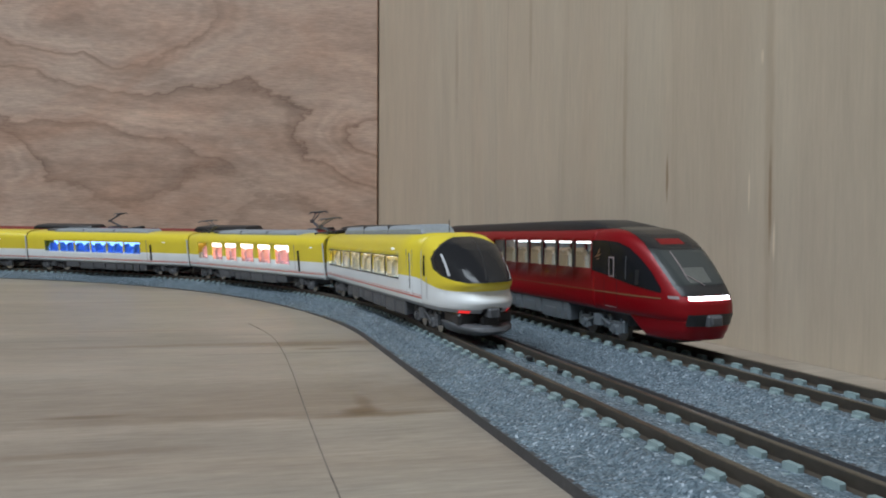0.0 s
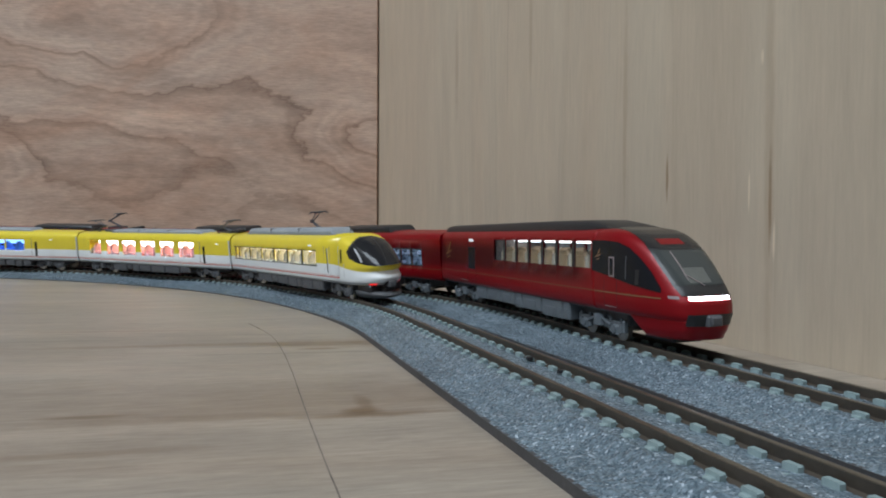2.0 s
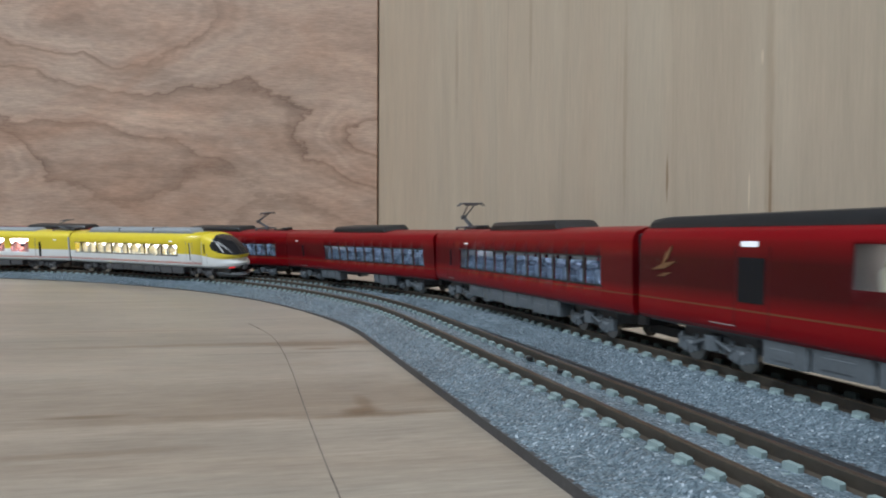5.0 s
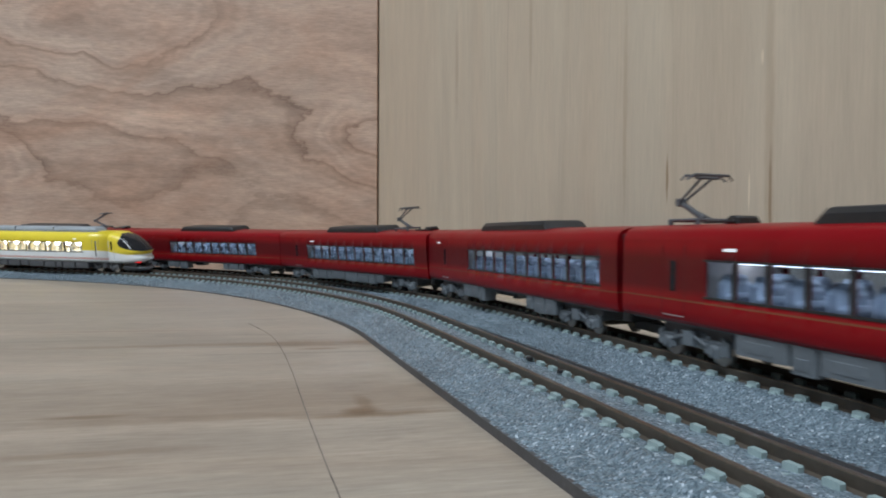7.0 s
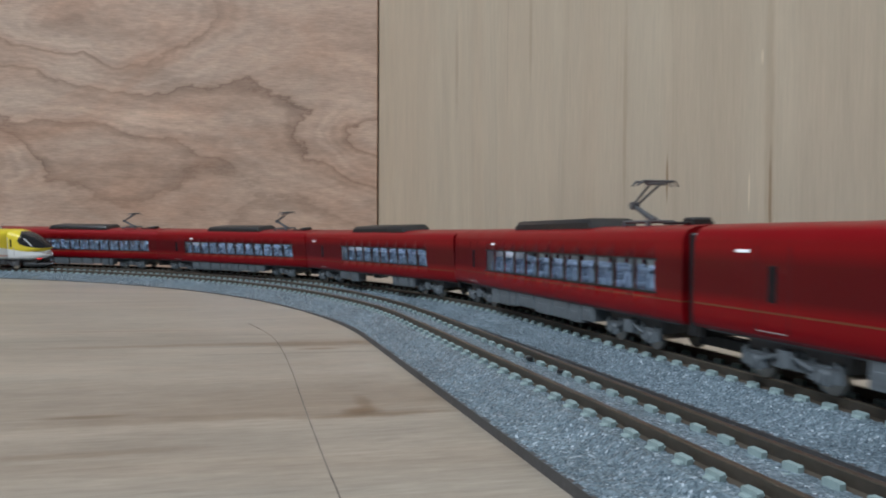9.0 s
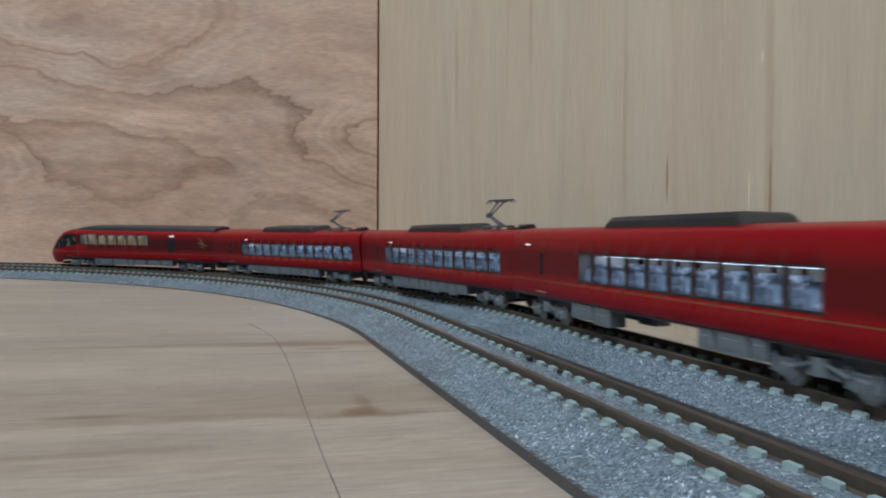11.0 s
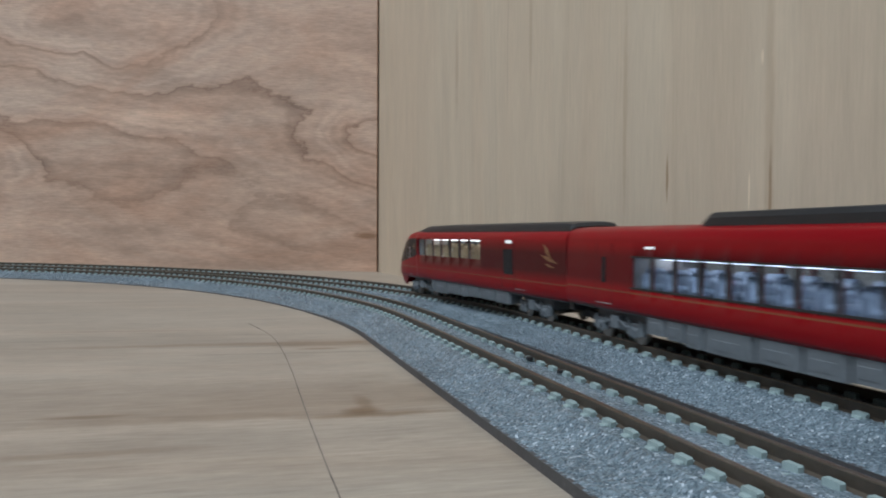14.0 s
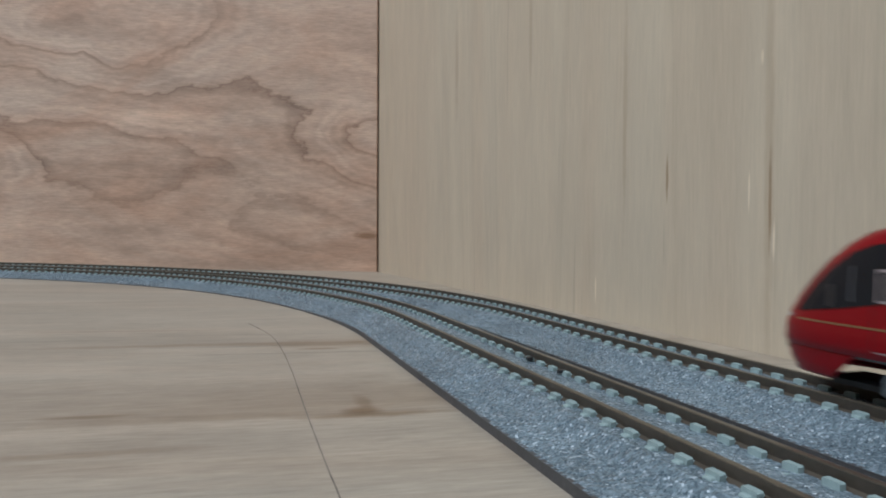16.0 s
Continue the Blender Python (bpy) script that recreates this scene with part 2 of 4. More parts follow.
    mp4 = nt.nodes.new("ShaderNodeMapping")
    s4 = [1.0, 1.0, 1.0]
    s4[along] = 0.22
    mp4.inputs["Scale"].default_value = s4
    nt.links.new(along_grain, mp4.inputs["Vector"])
    nt.links.new(mp4.outputs["Vector"], blot.inputs["Vector"])
    br = sock(nt, "ShaderNodeMapRange", From_Min=0.3, From_Max=0.7, To_Min=1 - blotch, To_Max=1 + blotch)
    nt.links.new(blot.outputs["Fac"], br.inputs["Value"])
    m1 = nt.nodes.new("ShaderNodeMath")
    m1.operation = "MULTIPLY"
    nt.links.new(pr.outputs["Result"], m1.inputs[0])
    nt.links.new(br.outputs["Result"], m1.inputs[1])
    m2 = nt.nodes.new("ShaderNodeMath")
    m2.operation = "MULTIPLY"
    nt.links.new(m1.outputs[0], m2.inputs[0])
    nt.links.new(faint.outputs["Result"], m2.inputs[1])
    tone = m2.outputs[0]
    if cracks:
        # sparse dark streaks and small gouges along the grain
        for k, (wide, length, edge) in enumerate(((230.0, 7.0, 0.67), (500.0, 22.0, 0.72))):
            mp3 = nt.nodes.new("ShaderNodeMapping")
            s3 = [wide, wide, wide]
            s3[along] = length
            mp3.inputs["Scale"].default_value = s3
            mp3.inputs["Location"].default_value = (seed * 3 + k * 11, 0, seed)
            nt.links.new(along_grain, mp3.inputs["Vector"])
            cn = sock(nt, "ShaderNodeTexNoise", Scale=1.0, Detail=2.0)
            nt.links.new(mp3.outputs["Vector"], cn.inputs["Vector"])
            cr = sock(nt, "ShaderNodeMapRange", From_Min=edge, From_Max=edge + 0.08, To_Min=1.0, To_Max=1.0 - cracks)
            nt.links.new(cn.outputs["Fac"], cr.inputs["Value"])
            mm = nt.nodes.new("ShaderNodeMath")
            mm.operation = "MULTIPLY"
            nt.links.new(tone, mm.inputs[0])
            nt.links.new(cr.outputs["Result"], mm.inputs[1])
            tone = mm.outputs[0]
    sc = nt.nodes.new("ShaderNodeVectorMath")
    sc.operation = "SCALE"
    nt.links.new(base, sc.inputs[0])
    nt.links.new(tone, sc.inputs["Scale"])
    nt.links.new(sc.outputs["Vector"], b.inputs["Base Color"])
    bp = sock(nt, "ShaderNodeBump", Strength=0.35, Distance=bump)
    nt.links.new(pore.outputs["Fac"], bp.inputs["Height"])
    nt.links.new(bp.outputs["Normal"], b.inputs["Normal"])
    return m


def ballast_material():
    """Moulded grey plastic ballast with light and dark specks, the palest painted in as glints, and a slight gloss."""
    m = material("ballast", (0.2, 0.22, 0.24), 0.45)
    nt, b = m.node_tree, m.node_tree.nodes["Principled BSDF"]
    co = nt.nodes.new("ShaderNodeTexCoord")
    v = sock(nt, "ShaderNodeTexVoronoi", Scale=3200.0)
    nt.links.new(co.outputs["Object"], v.inputs["Vector"])
    n = sock(nt, "ShaderNodeTexNoise", Scale=60.0, Detail=4.0)
    nt.links.new(co.outputs["Object"], n.inputs["Vector"])
    sep = nt.nodes.new("ShaderNodeSeparateColor")
    nt.links.new(v.outputs["Color"], sep.inputs[0])
    ramp = nt.nodes.new("ShaderNodeValToRGB")
    el = ramp.color_ramp.elements
    el[0].position, el[0].color = 0.0, (0.07, 0.10, 0.125, 1)
    el[1].position, el[1].color = 1.0, (0.56, 0.63, 0.70, 1)
    for pos, c in ((0.35, (0.135, 0.18, 0.215)), (0.78, (0.195, 0.255, 0.295))):
        el.new(pos).color = (*c, 1)
    el.new(0.93).color = (0.28, 0.34, 0.40, 1)
    nt.links.new(sep.outputs["Red"], ramp.inputs["Fac"])
    mr = sock(nt, "ShaderNodeMapRange", From_Min=0.3, From_Max=0.7, To_Min=0.70, To_Max=1.0)
    nt.links.new(n.outputs["Fac"], mr.inputs["Value"])
    sc = nt.nodes.new("ShaderNodeVectorMath")
    sc.operation = "SCALE"
    nt.links.new(ramp.outputs["Color"], sc.inputs[0])
    nt.links.new(mr.outputs["Result"], sc.inputs["Scale"])
    nt.links.new(sc.outputs["Vector"], b.inputs["Base Color"])
    bp = sock(nt, "ShaderNodeBump", Strength=0.9, Distance=0.0005)
    nt.links.new(sep.outputs["Green"], bp.inputs["Height"])
    nt.links.new(bp.outputs["Normal"], b.inputs["Normal"])
    rr = sock(nt, "ShaderNodeMapRange", To_Min=0.18, To_Max=0.5)
    nt.links.new(sep.outputs["Blue"], rr.inputs["Value"])
    nt.links.new(rr.outputs["Result"], b.inputs["Roughness"])
    return m


def glass(name, tint, through=0.0, rough=0.06):
    m = material(name, tint, rough)
    b = m.node_tree.nodes["Principled BSDF"]
    b.inputs["Transmission Weight"].default_value = through
    b.inputs["Specular IOR Level"].default_value = 0.5 if through else 0.22
    b.inputs["IOR"].default_value = 1.05 if through else 1.45
    return m


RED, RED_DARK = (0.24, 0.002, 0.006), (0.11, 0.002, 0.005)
GOLD = (0.18, 0.065, 0.03)
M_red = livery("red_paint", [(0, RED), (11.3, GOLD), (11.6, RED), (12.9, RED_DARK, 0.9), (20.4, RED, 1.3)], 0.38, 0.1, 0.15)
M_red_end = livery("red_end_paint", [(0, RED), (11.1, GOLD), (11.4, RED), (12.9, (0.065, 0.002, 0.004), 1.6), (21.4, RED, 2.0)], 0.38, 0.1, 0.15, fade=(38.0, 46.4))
M_red_nose = livery("red_nose_paint", [(0, RED), (10.7, RED)], 0.38, 0.1, 0.15)
YEL, WHT, ORA = (0.80, 0.63, 0.04), (0.81, 0.83, 0.84), (0.62, 0.10, 0.05)
M_yel = livery("yellow_white_paint", [(0, (0.45, 0.46, 0.47)), (6.9, WHT), (8.1, ORA), (8.5, WHT), (8.8, ORA), (8.95, WHT), (13.2, YEL)], 0.33, 0.35)
M_yel_end = livery("yellow_white_end_paint", [(0, (0.45, 0.46, 0.47)), (6.9, WHT), (8.1, ORA), (8.5, WHT), (8.8, ORA), (8.95, WHT), (13.2, YEL)], 0.33, 0.35, dip=2.2)
M_yel_nose = livery("yellow_white_nose_paint", [(0, (0.40, 0.41, 0.43)), (7.0, WHT), (13.2, YEL)], 0.46, 0.15, dip=2.2)
M_black = material("black_roof_plastic", (0.018, 0.018, 0.02), 0.42, grain=0.2, grain_size=0.0006, bump=0.00004)
M_grey = material("grey_underframe_plastic", (0.115, 0.132, 0.148), 0.5, grain=0.15, grain_size=0.0008, bump=0.00006)
M_dark = material("dark_underframe_plastic", (0.085, 0.088, 0.096), 0.5, grain=0.2, grain_size=0.0008, bump=0.00006)
M_plough = material("grey_plough_plastic", (0.10, 0.105, 0.115), 0.5, grain=0.15, grain_size=0.0008, bump=0.00006)
M_roof = material("grey_roof_plastic", (0.30, 0.33, 0.36), 0.5, grain=0.12, grain_size=0.0009, bump=0.00005)
M_steel = material("nickel_steel", (0.45, 0.43, 0.40), 0.3, metal=1.0, grain=0.15, grain_size=0.001)
M_panto = material("grey_metal_paint", (0.13, 0.135, 0.15), 0.4, metal=0.4, grain=0.15, grain_size=0.0008)
M_rail_side = material("brown_rail_paint", (0.062, 0.048, 0.036), 0.5, grain=0.2, grain_size=0.001, bump=0.00005)
M_tie = material("pale_concrete_sleeper_plastic", (0.25, 0.325, 0.33), 0.48, grain=0.14, grain_size=0.0007, bump=0.00008)
M_base_edge = material("grey_track_base_edge", (0.06, 0.058, 0.06), 0.6, grain=0.2, grain_size=0.0008, bump=0.00008)
M_ballast = ballast_material()
M_pane = glass("clear_window_pane", (0.56, 0.64, 0.75), 1.0)
M_glass_dark = glass("smoked_glass", (0.012, 0.013, 0.016), 0.0, 0.22)
M_glass_mid = glass("grey_windscreen", (0.06, 0.066, 0.064), 0.0, 0.2)
M_glass_roof = glass("smoked_roof_glass", (0.03, 0.028, 0.028), 0.0, 0.2)
M_glass_cab = glass("smoked_cab_glass", (0.022, 0.022, 0.024), 0.0, 0.12)
M_console = material("grey_cab_console", (0.12, 0.125, 0.115), 0.4, grain=0.1, grain_size=0.001)
M_head = material("lit_headlight", (0.86, 0.90, 1.0), 0.3, emit=6.0)
M_tail = material("lit_tail_light", (1.0, 0.03, 0.03), 0.3, emit=0.9)
M_lamp_warm = material("warm_interior_light", (1.0, 0.92, 0.82), 0.4, emit=4.0)
M_lamp_cool = material("cool_interior_light", (0.82, 0.89, 1.0), 0.4, emit=6.0)
M_lamp_white = material("white_interior_light", (1.0, 0.94, 0.84), 0.4, emit=7.0)
M_seat_cream = material("cream_seat", (0.62, 0.55, 0.42), 0.7, grain=0.15, grain_size=0.001)
M_lamp_pink = material("pink_white_interior_light", (1.0, 0.88, 0.84), 0.4, emit=6.0)
M_lamp_blue = material("blue_white_interior_light", (0.30, 0.55, 1.0), 0.4, emit=3.4)
M_indicator = material("lit_side_indicator", (0.9, 0.95, 1.0), 0.4, emit=0.3)
M_lining = material("pale_interior_plastic", (0.55, 0.56, 0.58), 0.5, grain=0.08, grain_size=0.001)
M_seam = material("dark_red_seam", (0.07, 0.004, 0.006), 0.5, grain=0.1, grain_size=0.001)
M_seat_grey = material("grey_seat", (0.20, 0.23, 0.27), 0.7, grain=0.15, grain_size=0.001)
M_seat_tan = material("tan_seat", (0.46, 0.36, 0.23), 0.7, grain=0.15, grain_size=0.001)
M_seat_red = material("red_seat", (0.80, 0.42, 0.40), 0.7, grain=0.15, grain_size=0.001)
M_seat_blue = material("blue_seat", (0.16, 0.32, 0.85), 0.7, grain=0.15, grain_size=0.001)
M_cabin = material("cabin_floor_plastic", (0.30, 0.27, 0.25), 0.7, grain=0.1, grain_size=0.001)
M_gold = material("gold_print", (0.20, 0.10, 0.045), 0.4, grain=0.1, grain_size=0.0005)
M_silver = material("silver_print", (0.30, 0.24, 0.24), 0.35, grain=0.1, grain_size=0.0005)
M_line = material("pencil_line", (0.215, 0.18, 0.15), 0.7, grain=0.4, grain_size=0.002)
BOARD_MARKS = ((-0.0128, 0.1160, 0.0036, 0.0030, 0.8), (-0.0135, 0.1225, 0.0016, 0.0060, 0.5), (-0.0105, 0.1140, 0.014, 0.0018, 0.6), (-0.0400, 0.1090, 0.026, 0.0028, 0.25),
               (-0.0150, 0.1260, 0.050, 0.0130, 0.22), (-0.0600, 0.1830, 0.050, 0.0030, 0.40), (-0.0280, 0.1890, 0.022, 0.0075, 0.40), (-0.0312, 0.1800, 0.006, 0.0014, 0.65),
               (-0.0230, 0.1930, 0.005, 0.0013, 0.5), (-0.0480, 0.0900, 0.020, 0.0016, 0.30), (-0.0545, 0.1090, 0.008, 0.0012, 0.55), (-0.0950, 0.2050, 0.030, 0.0020, 0.3), (-0.0300, 0.2520, 0.012, 0.0030, 0.4))
STREAKS = ((0.4425, 0.060, 0.0018, 0.070, 0.20), (0.4430, 0.040, 0.0006, 0.013, 0.6), (0.2015, 0.130, 0.0035, 0.032, 0.28), (0.4000, 0.049, 0.0007, 0.008, 0.7), (0.3000, 0.124, 0.0020, 0.030, 0.25),
           (0.3760, 0.075, 0.0016, 0.040, 0.22), (0.3575, 0.011, 0.0006, 0.005, -0.6), (0.4397, 0.078, 0.0006, 0.002, -0.4), (0.4355, 0.043, 0.0004, 0.006, -0.6), (0.4445, 0.030, 0.0005, 0.006, -0.6))
WALL_LOOPS = ((1.000, 0.200, 0.115, 0.040, 1.6), (1.290, 0.106, 0.130, 0.030, 1.7), (0.880, 0.088, 0.070, 0.026, 1.3))
M_board = wood("pale_plywood_board", (0.22, 0.165, 0.11), (0.33, 0.28, 0.228), (0.375, 0.326, 0.27), 0, 0.2, 4.0, 0.00008, 0.17, 0.42, 900.0, 1.3, 0.4, 10.0, 0.28, 0.2, 0.3, BOARD_MARKS, 0.16, turn=15)
M_left = wood("red_brown_veneer", (0.15, 0.085, 0.062), (0.45, 0.315, 0.24), (0.56, 0.42, 0.338), 0, 0.42, 5.0, 0.00006, 0.19, 0.5, 1000.0, 4.1, 0.72, 5.0, 0.2, 0.26, 0.6, ((1.236, 0.0302, 0.012, 0.003, 0.7), (1.065, 0.122, 0.045, 0.012, -0.3)), 0.1, up=2, loops=WALL_LOOPS)
M_right = wood("pale_veneer", (0.39, 0.31, 0.22), (0.525, 0.437, 0.335), (0.56, 0.475, 0.37), 2, 0.08, 7.0, 0.00006, 0.06, 0.5, 800.0, 7.7, 0.25, 6.0, 0.15, 0.08, 0.2, STREAKS, up=2)
M_plaster = material("room_plaster", (0.30, 0.295, 0.29), 0.8, grain=0.05, grain_size=0.02)
M_floor = material("brown_room_floor", (0.25, 0.16, 0.1), 0.5, grain=0.2, grain_size=0.03)


# ---- structure ----
def slab(name, pts, z0, z1, mat, label, category):
    """An upright prism over a plan outline."""
    n = len(pts)
    g = Geo(1)
    g.add([(*p, z0) for p in pts] + [(*p, z1) for p in pts],
          [tuple(range(n)), tuple(range(n, 2 * n))] + [(i, (i + 1) % n, n + (i + 1) % n, n + i) for i in range(n)])
    ob = part(name, g, mat)
    return tagged(ob, label, category, kind="structure")


board = slab("ground", [(-1.35, -1.55), (0.62, -1.55), (0.62, 0.70), (-1.35, 0.70)], -0.012, 0.0, M_board,
             "pale plywood layout board with faint brown grain", "board")

CORNER = Vector((-0.0536, 0.593))


def panel(name, a, c, thick, height, mat, label, lean=0.0):
    """A board on edge from a to c, its front face on that line; built flat in its own space so the grain follows it."""
    a, c = Vector(a), Vector(c)
    d = (c - a).normalized()
    n = (c - a).length
    g = Geo(1)
    g.box(0, n, 0, thick, 0.00003, height, 0.0008)
    ob = part(name, g, mat)
    ob.matrix_world = Matrix.Translation((*a, 0)) @ Matrix.Rotation(math.atan2(d.y, d.x), 4, "Z") @ Matrix.Rotation(lean, 4, "X")
    return tagged(ob, label, "wall panel", kind="structure")


wall_left = panel("wall_north", (-1.30, 0.593 - 0.02 * 1.25), CORNER + Vector((-0.0018, 0)), 0.009, 0.30, M_left, "red-brown plywood panel with swirling dark grain behind the tracks")
wall_right = panel("wall_east", CORNER + Vector((-0.003, 0.0087)), (0.5845, -1.302), 0.009, 0.30, M_right, "pale plywood panel with fine upright grain beside the tracks", 0.012)

# the end of the left panel follows the lean of the right one
for v in wall_left.data.vertices:
    if v.co.x > 1.0:
        v.co.x -= 0.0127 * v.co.z

# the room round the layout: plain walls, a ceiling, a floor, one window opening
slab("floor", [(-1.5, -2.4), (1.9, -2.4), (1.9, 1.6), (-1.5, 1.6)], -0.76, -0.72, M_floor, "brown room floor under the layout", "floor")
roof = Geo(1)
for x0, x1, y0, y1 in ((-1.6, -1.48, -2.5, 1.7), (-0.36, 2.0, -2.5, 1.7), (-1.48, -0.36, -2.5, -1.37), (-1.48, -0.36, -0.13, 1.7)):
    roof.box(x0, x1, y0, y1, 1.98, 2.04, 0.001)
tagged(part("ceiling", roof, M_plaster), "plain white room ceiling with a roof window opening", "ceiling", kind="structure")
slab("wall_south", [(-1.6, -2.5), (2.0, -2.5), (2.0, -2.4), (-1.6, -2.4)], -0.72, 1.98, M_plaster, "plain white room wall", "wall")
slab("wall_room_north", [(-1.6, 1.6), (2.0, 1.6), (2.0, 1.7), (-1.6, 1.7)], -0.72, 1.98, M_plaster, "plain white room wall", "wall")
slab("wall_room_east", [(1.9, -2.4), (2.0, -2.4), (2.0, 1.6), (1.9, 1.6)], -0.72, 1.98, M_plaster, "plain white room wall", "wall")
slab("wall_west", [(-1.6, -2.4), (-1.5, -2.4), (-1.5, 1.6), (-1.6, 1.6)], -0.72, 1.98, M_plaster, "plain white room wall", "wall")
table = new("layout_table")
table.location = (0, 0, -0.72)
tagged(table, "plain wooden table frame under the layout board", "table")
for x in (-1.3, 0.57):
    for y in (-1.5, 0.65):
        part("leg", Geo(1).box(x - 0.03, x + 0.03, y - 0.03, y + 0.03, 0, 0.7081, 0.004), M_board, table)

# pencil arc drawn on the board
def pencil(pts, width):
    dense = []
    for i in range(len(pts) - 1):
        a, c = Vector(pts[i]), Vector(pts[i + 1])
        before = Vector(pts[max(i - 1, 0)])
        after = Vector(pts[min(i + 2, len(pts) - 1)])
        for k in range(8):
            t = k / 8
            dense.append(0.5 * ((2 * a) + (c - before) * t + (2 * before - 5 * a + 4 * c - after) * t * t + (3 * a - before - 3 * c + after) * t ** 3))
    rows = []
    for i, q in enumerate(dense):
        d = (dense[min(i + 1, len(dense) - 1)] - dense[max(i - 1, 0)]).normalized()
        n = Vector((-d.y, d.x)) * width / 2
        rows.append([(*(q + n), 0.0), (*(q + n), 0.00008), (*(q - n), 0.00008), (*(q - n), 0.0)])
    return Geo(1).grid(rows)


PENCIL = [(-0.0631, 0.2291), (-0.0526, 0.2095), (-0.0468, 0.196), (-0.0396, 0.175), (-0.0322, 0.1507), (-0.026, 0.1289), (-0.0199, 0.1075), (-0.0138, 0.0866), (-0.0109, 0.077), (-0.0067, 0.0612)]
tagged(part("pencil_line", pencil(PENCIL, 0.0002), M_line), "thin grey pencil arc drawn on the plywood board", "drawn line", kind="structure")

# ---- track ----
S0, S1 = -1.12, 2.25
PROFILE = [(-0.0185, -0.0064), (-0.0185, -0.0049), (-0.0172, -0.0047), (-0.0108, -0.0036), (-0.0085, -0.0018), (0.0085, -0.0018),
           (0.0108, -0.0036), (0.0172, -0.0047), (0.0186, -0.0049), (0.0186, -0.0064)]


def profile_z(o):
    for (a, za), (c, zc) in zip(PROFILE, PROFILE[1:]):
        if a <= o <= c and c > a:
            return za + (zc - za) * (o - a) / (c - a)
    return -0.0049


def rim(s, side):
    """Half width of the moulded base: a little narrower on the straight's inner side."""
    if side < 0:
        return 0.01853
    u = max(0.0, min(1.0, (s - L0) / 0.10))
    return 0.0171 + 0.0014 * u * u * (3 - 2 * u)


def sleeper_places(inner):
    """Sleeper spacing: wider on the straight sections than on the curves."""
    s = 0.09366 if inner else 0.0943
    while s - 0.00529 > S0:
        s -= 0.00529
    while s < S1:
        yield s
        s += 0.00529 if s < L0 else 0.00506


def ballast(name, inner, label):
    """The moulded base of one track: fine uneven grains where the camera is near, plain further round."""
    bed = new(name)
    tagged(bed, label, "model track")
    offs = np.linspace(-0.0184, 0.0185, 62)
    for part_name, a, c, step, rough in (("ballast", 0.0, 0.62, 0.0006, 0.0003), ("ballast", 0.62, S1, 0.006, 0.0), ("ballast", S0, 0.0, 0.006, 0.0)):
        use = offs if rough else np.linspace(-0.0184, 0.0185, 18)
        n = int((c - a) / step) + 1
        ss = np.linspace(a, c, n)
        v = []
        for i, s in enumerate(ss):
            x, y, ang, lean = plan(s, inner)
            ca, sa = math.cos(ang), math.sin(ang)
            for j, o in enumerate(use):
                o = 0.0108 + (o - 0.0108) * (rim(s, 1) - 0.0108) / 0.0078 if o > 0.0108 else o
                edge = j in (0, len(use) - 1) or i in (0, n - 1)
                d = 0.0 if edge or not rough else (random.random() - 0.5) * rough * (1 if abs(o) > 0.0086 else 0.5)
                v.append((x - ca * o, y - sa * o, max(0.0002, RAIL_TOP + profile_z(use[j]) - o * lean * (1 if abs(o) < 0.0165 else 0.6) + d)))
        m = len(use)
        f = [(i * m + j, i * m + j + 1, (i + 1) * m + j + 1, (i + 1) * m + j) for i in range(n - 1) for j in range(m - 1)]
        me = bpy.data.meshes.new("ballast")
        me.from_pydata(v, [], f)
        part(part_name, me, M_ballast, bed)
    for side in (-1, 1):
        rows = []
        for s in np.linspace(S0, S1, 620):
            x, y, ang, lean = plan(s, inner)
            o = rim(s, side) * side
            p = (x - math.cos(ang) * o, y - math.sin(ang) * o)
            q = (x - math.cos(ang) * o * 0.97, y - math.sin(ang) * o * 0.97)
            top = max(0.0004, RAIL_TOP - 0.0049 - o * lean * 0.6)
            rows.append([(*q, 0.0), (*p, 0.0), (*p, top), (*q, top + 0.0001)])
        part("base_edge", Geo(1).grid(rows), M_base_edge, bed)
    for side in (-1, 1):
        web, head = [], []
        for s in np.linspace(S0, S1, 900):
            o = 0.0049 * side
            w = lambda d, z: across(s, o + d, z, inner)
            web.append([w(-0.0009, -0.0022), w(-0.0009, -0.0019), w(-0.0003, -0.0015), w(-0.00045, -0.00045), w(-0.0005, -0.0001),
                        w(0.0005, -0.0001), w(0.00045, -0.00045), w(0.0003, -0.0015), w(0.0009, -0.0019), w(0.0009, -0.0022)])
            head.append([w(-0.00046, -0.00012), w(-0.0004, 0.0), w(0.0004, 0.0), w(0.00046, -0.00012)])
        rail = part("rail", Geo(1).grid(web), M_rail_side, bed, "brown painted rail", smooth=35)
        part("rail_head", Geo(1).grid(head), M_rail_top, rail, "worn rail running face")
    # sleepers with their rail seats
    half = [(0.0, 0.9, -1.86), (3.1, 0.9, -1.86), (3.15, 0.72, -1.5), (3.2, 1.12, -1.0), (4.0, 1.12, -0.98), (4.05, 0.72, -1.5),
            (5.75, 0.72, -1.5), (5.8, 1.12, -0.98), (6.6, 1.12, -1.05), (6.65, 0.72, -1.5), (7.2, 0.72, -1.55), (7.35, 0.6, -1.75)]
    cut = lambda y, w, z: [(-w, y, -3.6), (-w, y, z - 0.15), (-w + 0.15, y, z), (w - 0.15, y, z), (w, y, z - 0.15), (w, y, -3.6)]
    rings = [cut(-y, w, z) for y, w, z in reversed(half[1:])] + [cut(y, w, z) for y, w, z in half]
    g = Geo().grid(rings, closed=True)
    n = len(rings) * 6
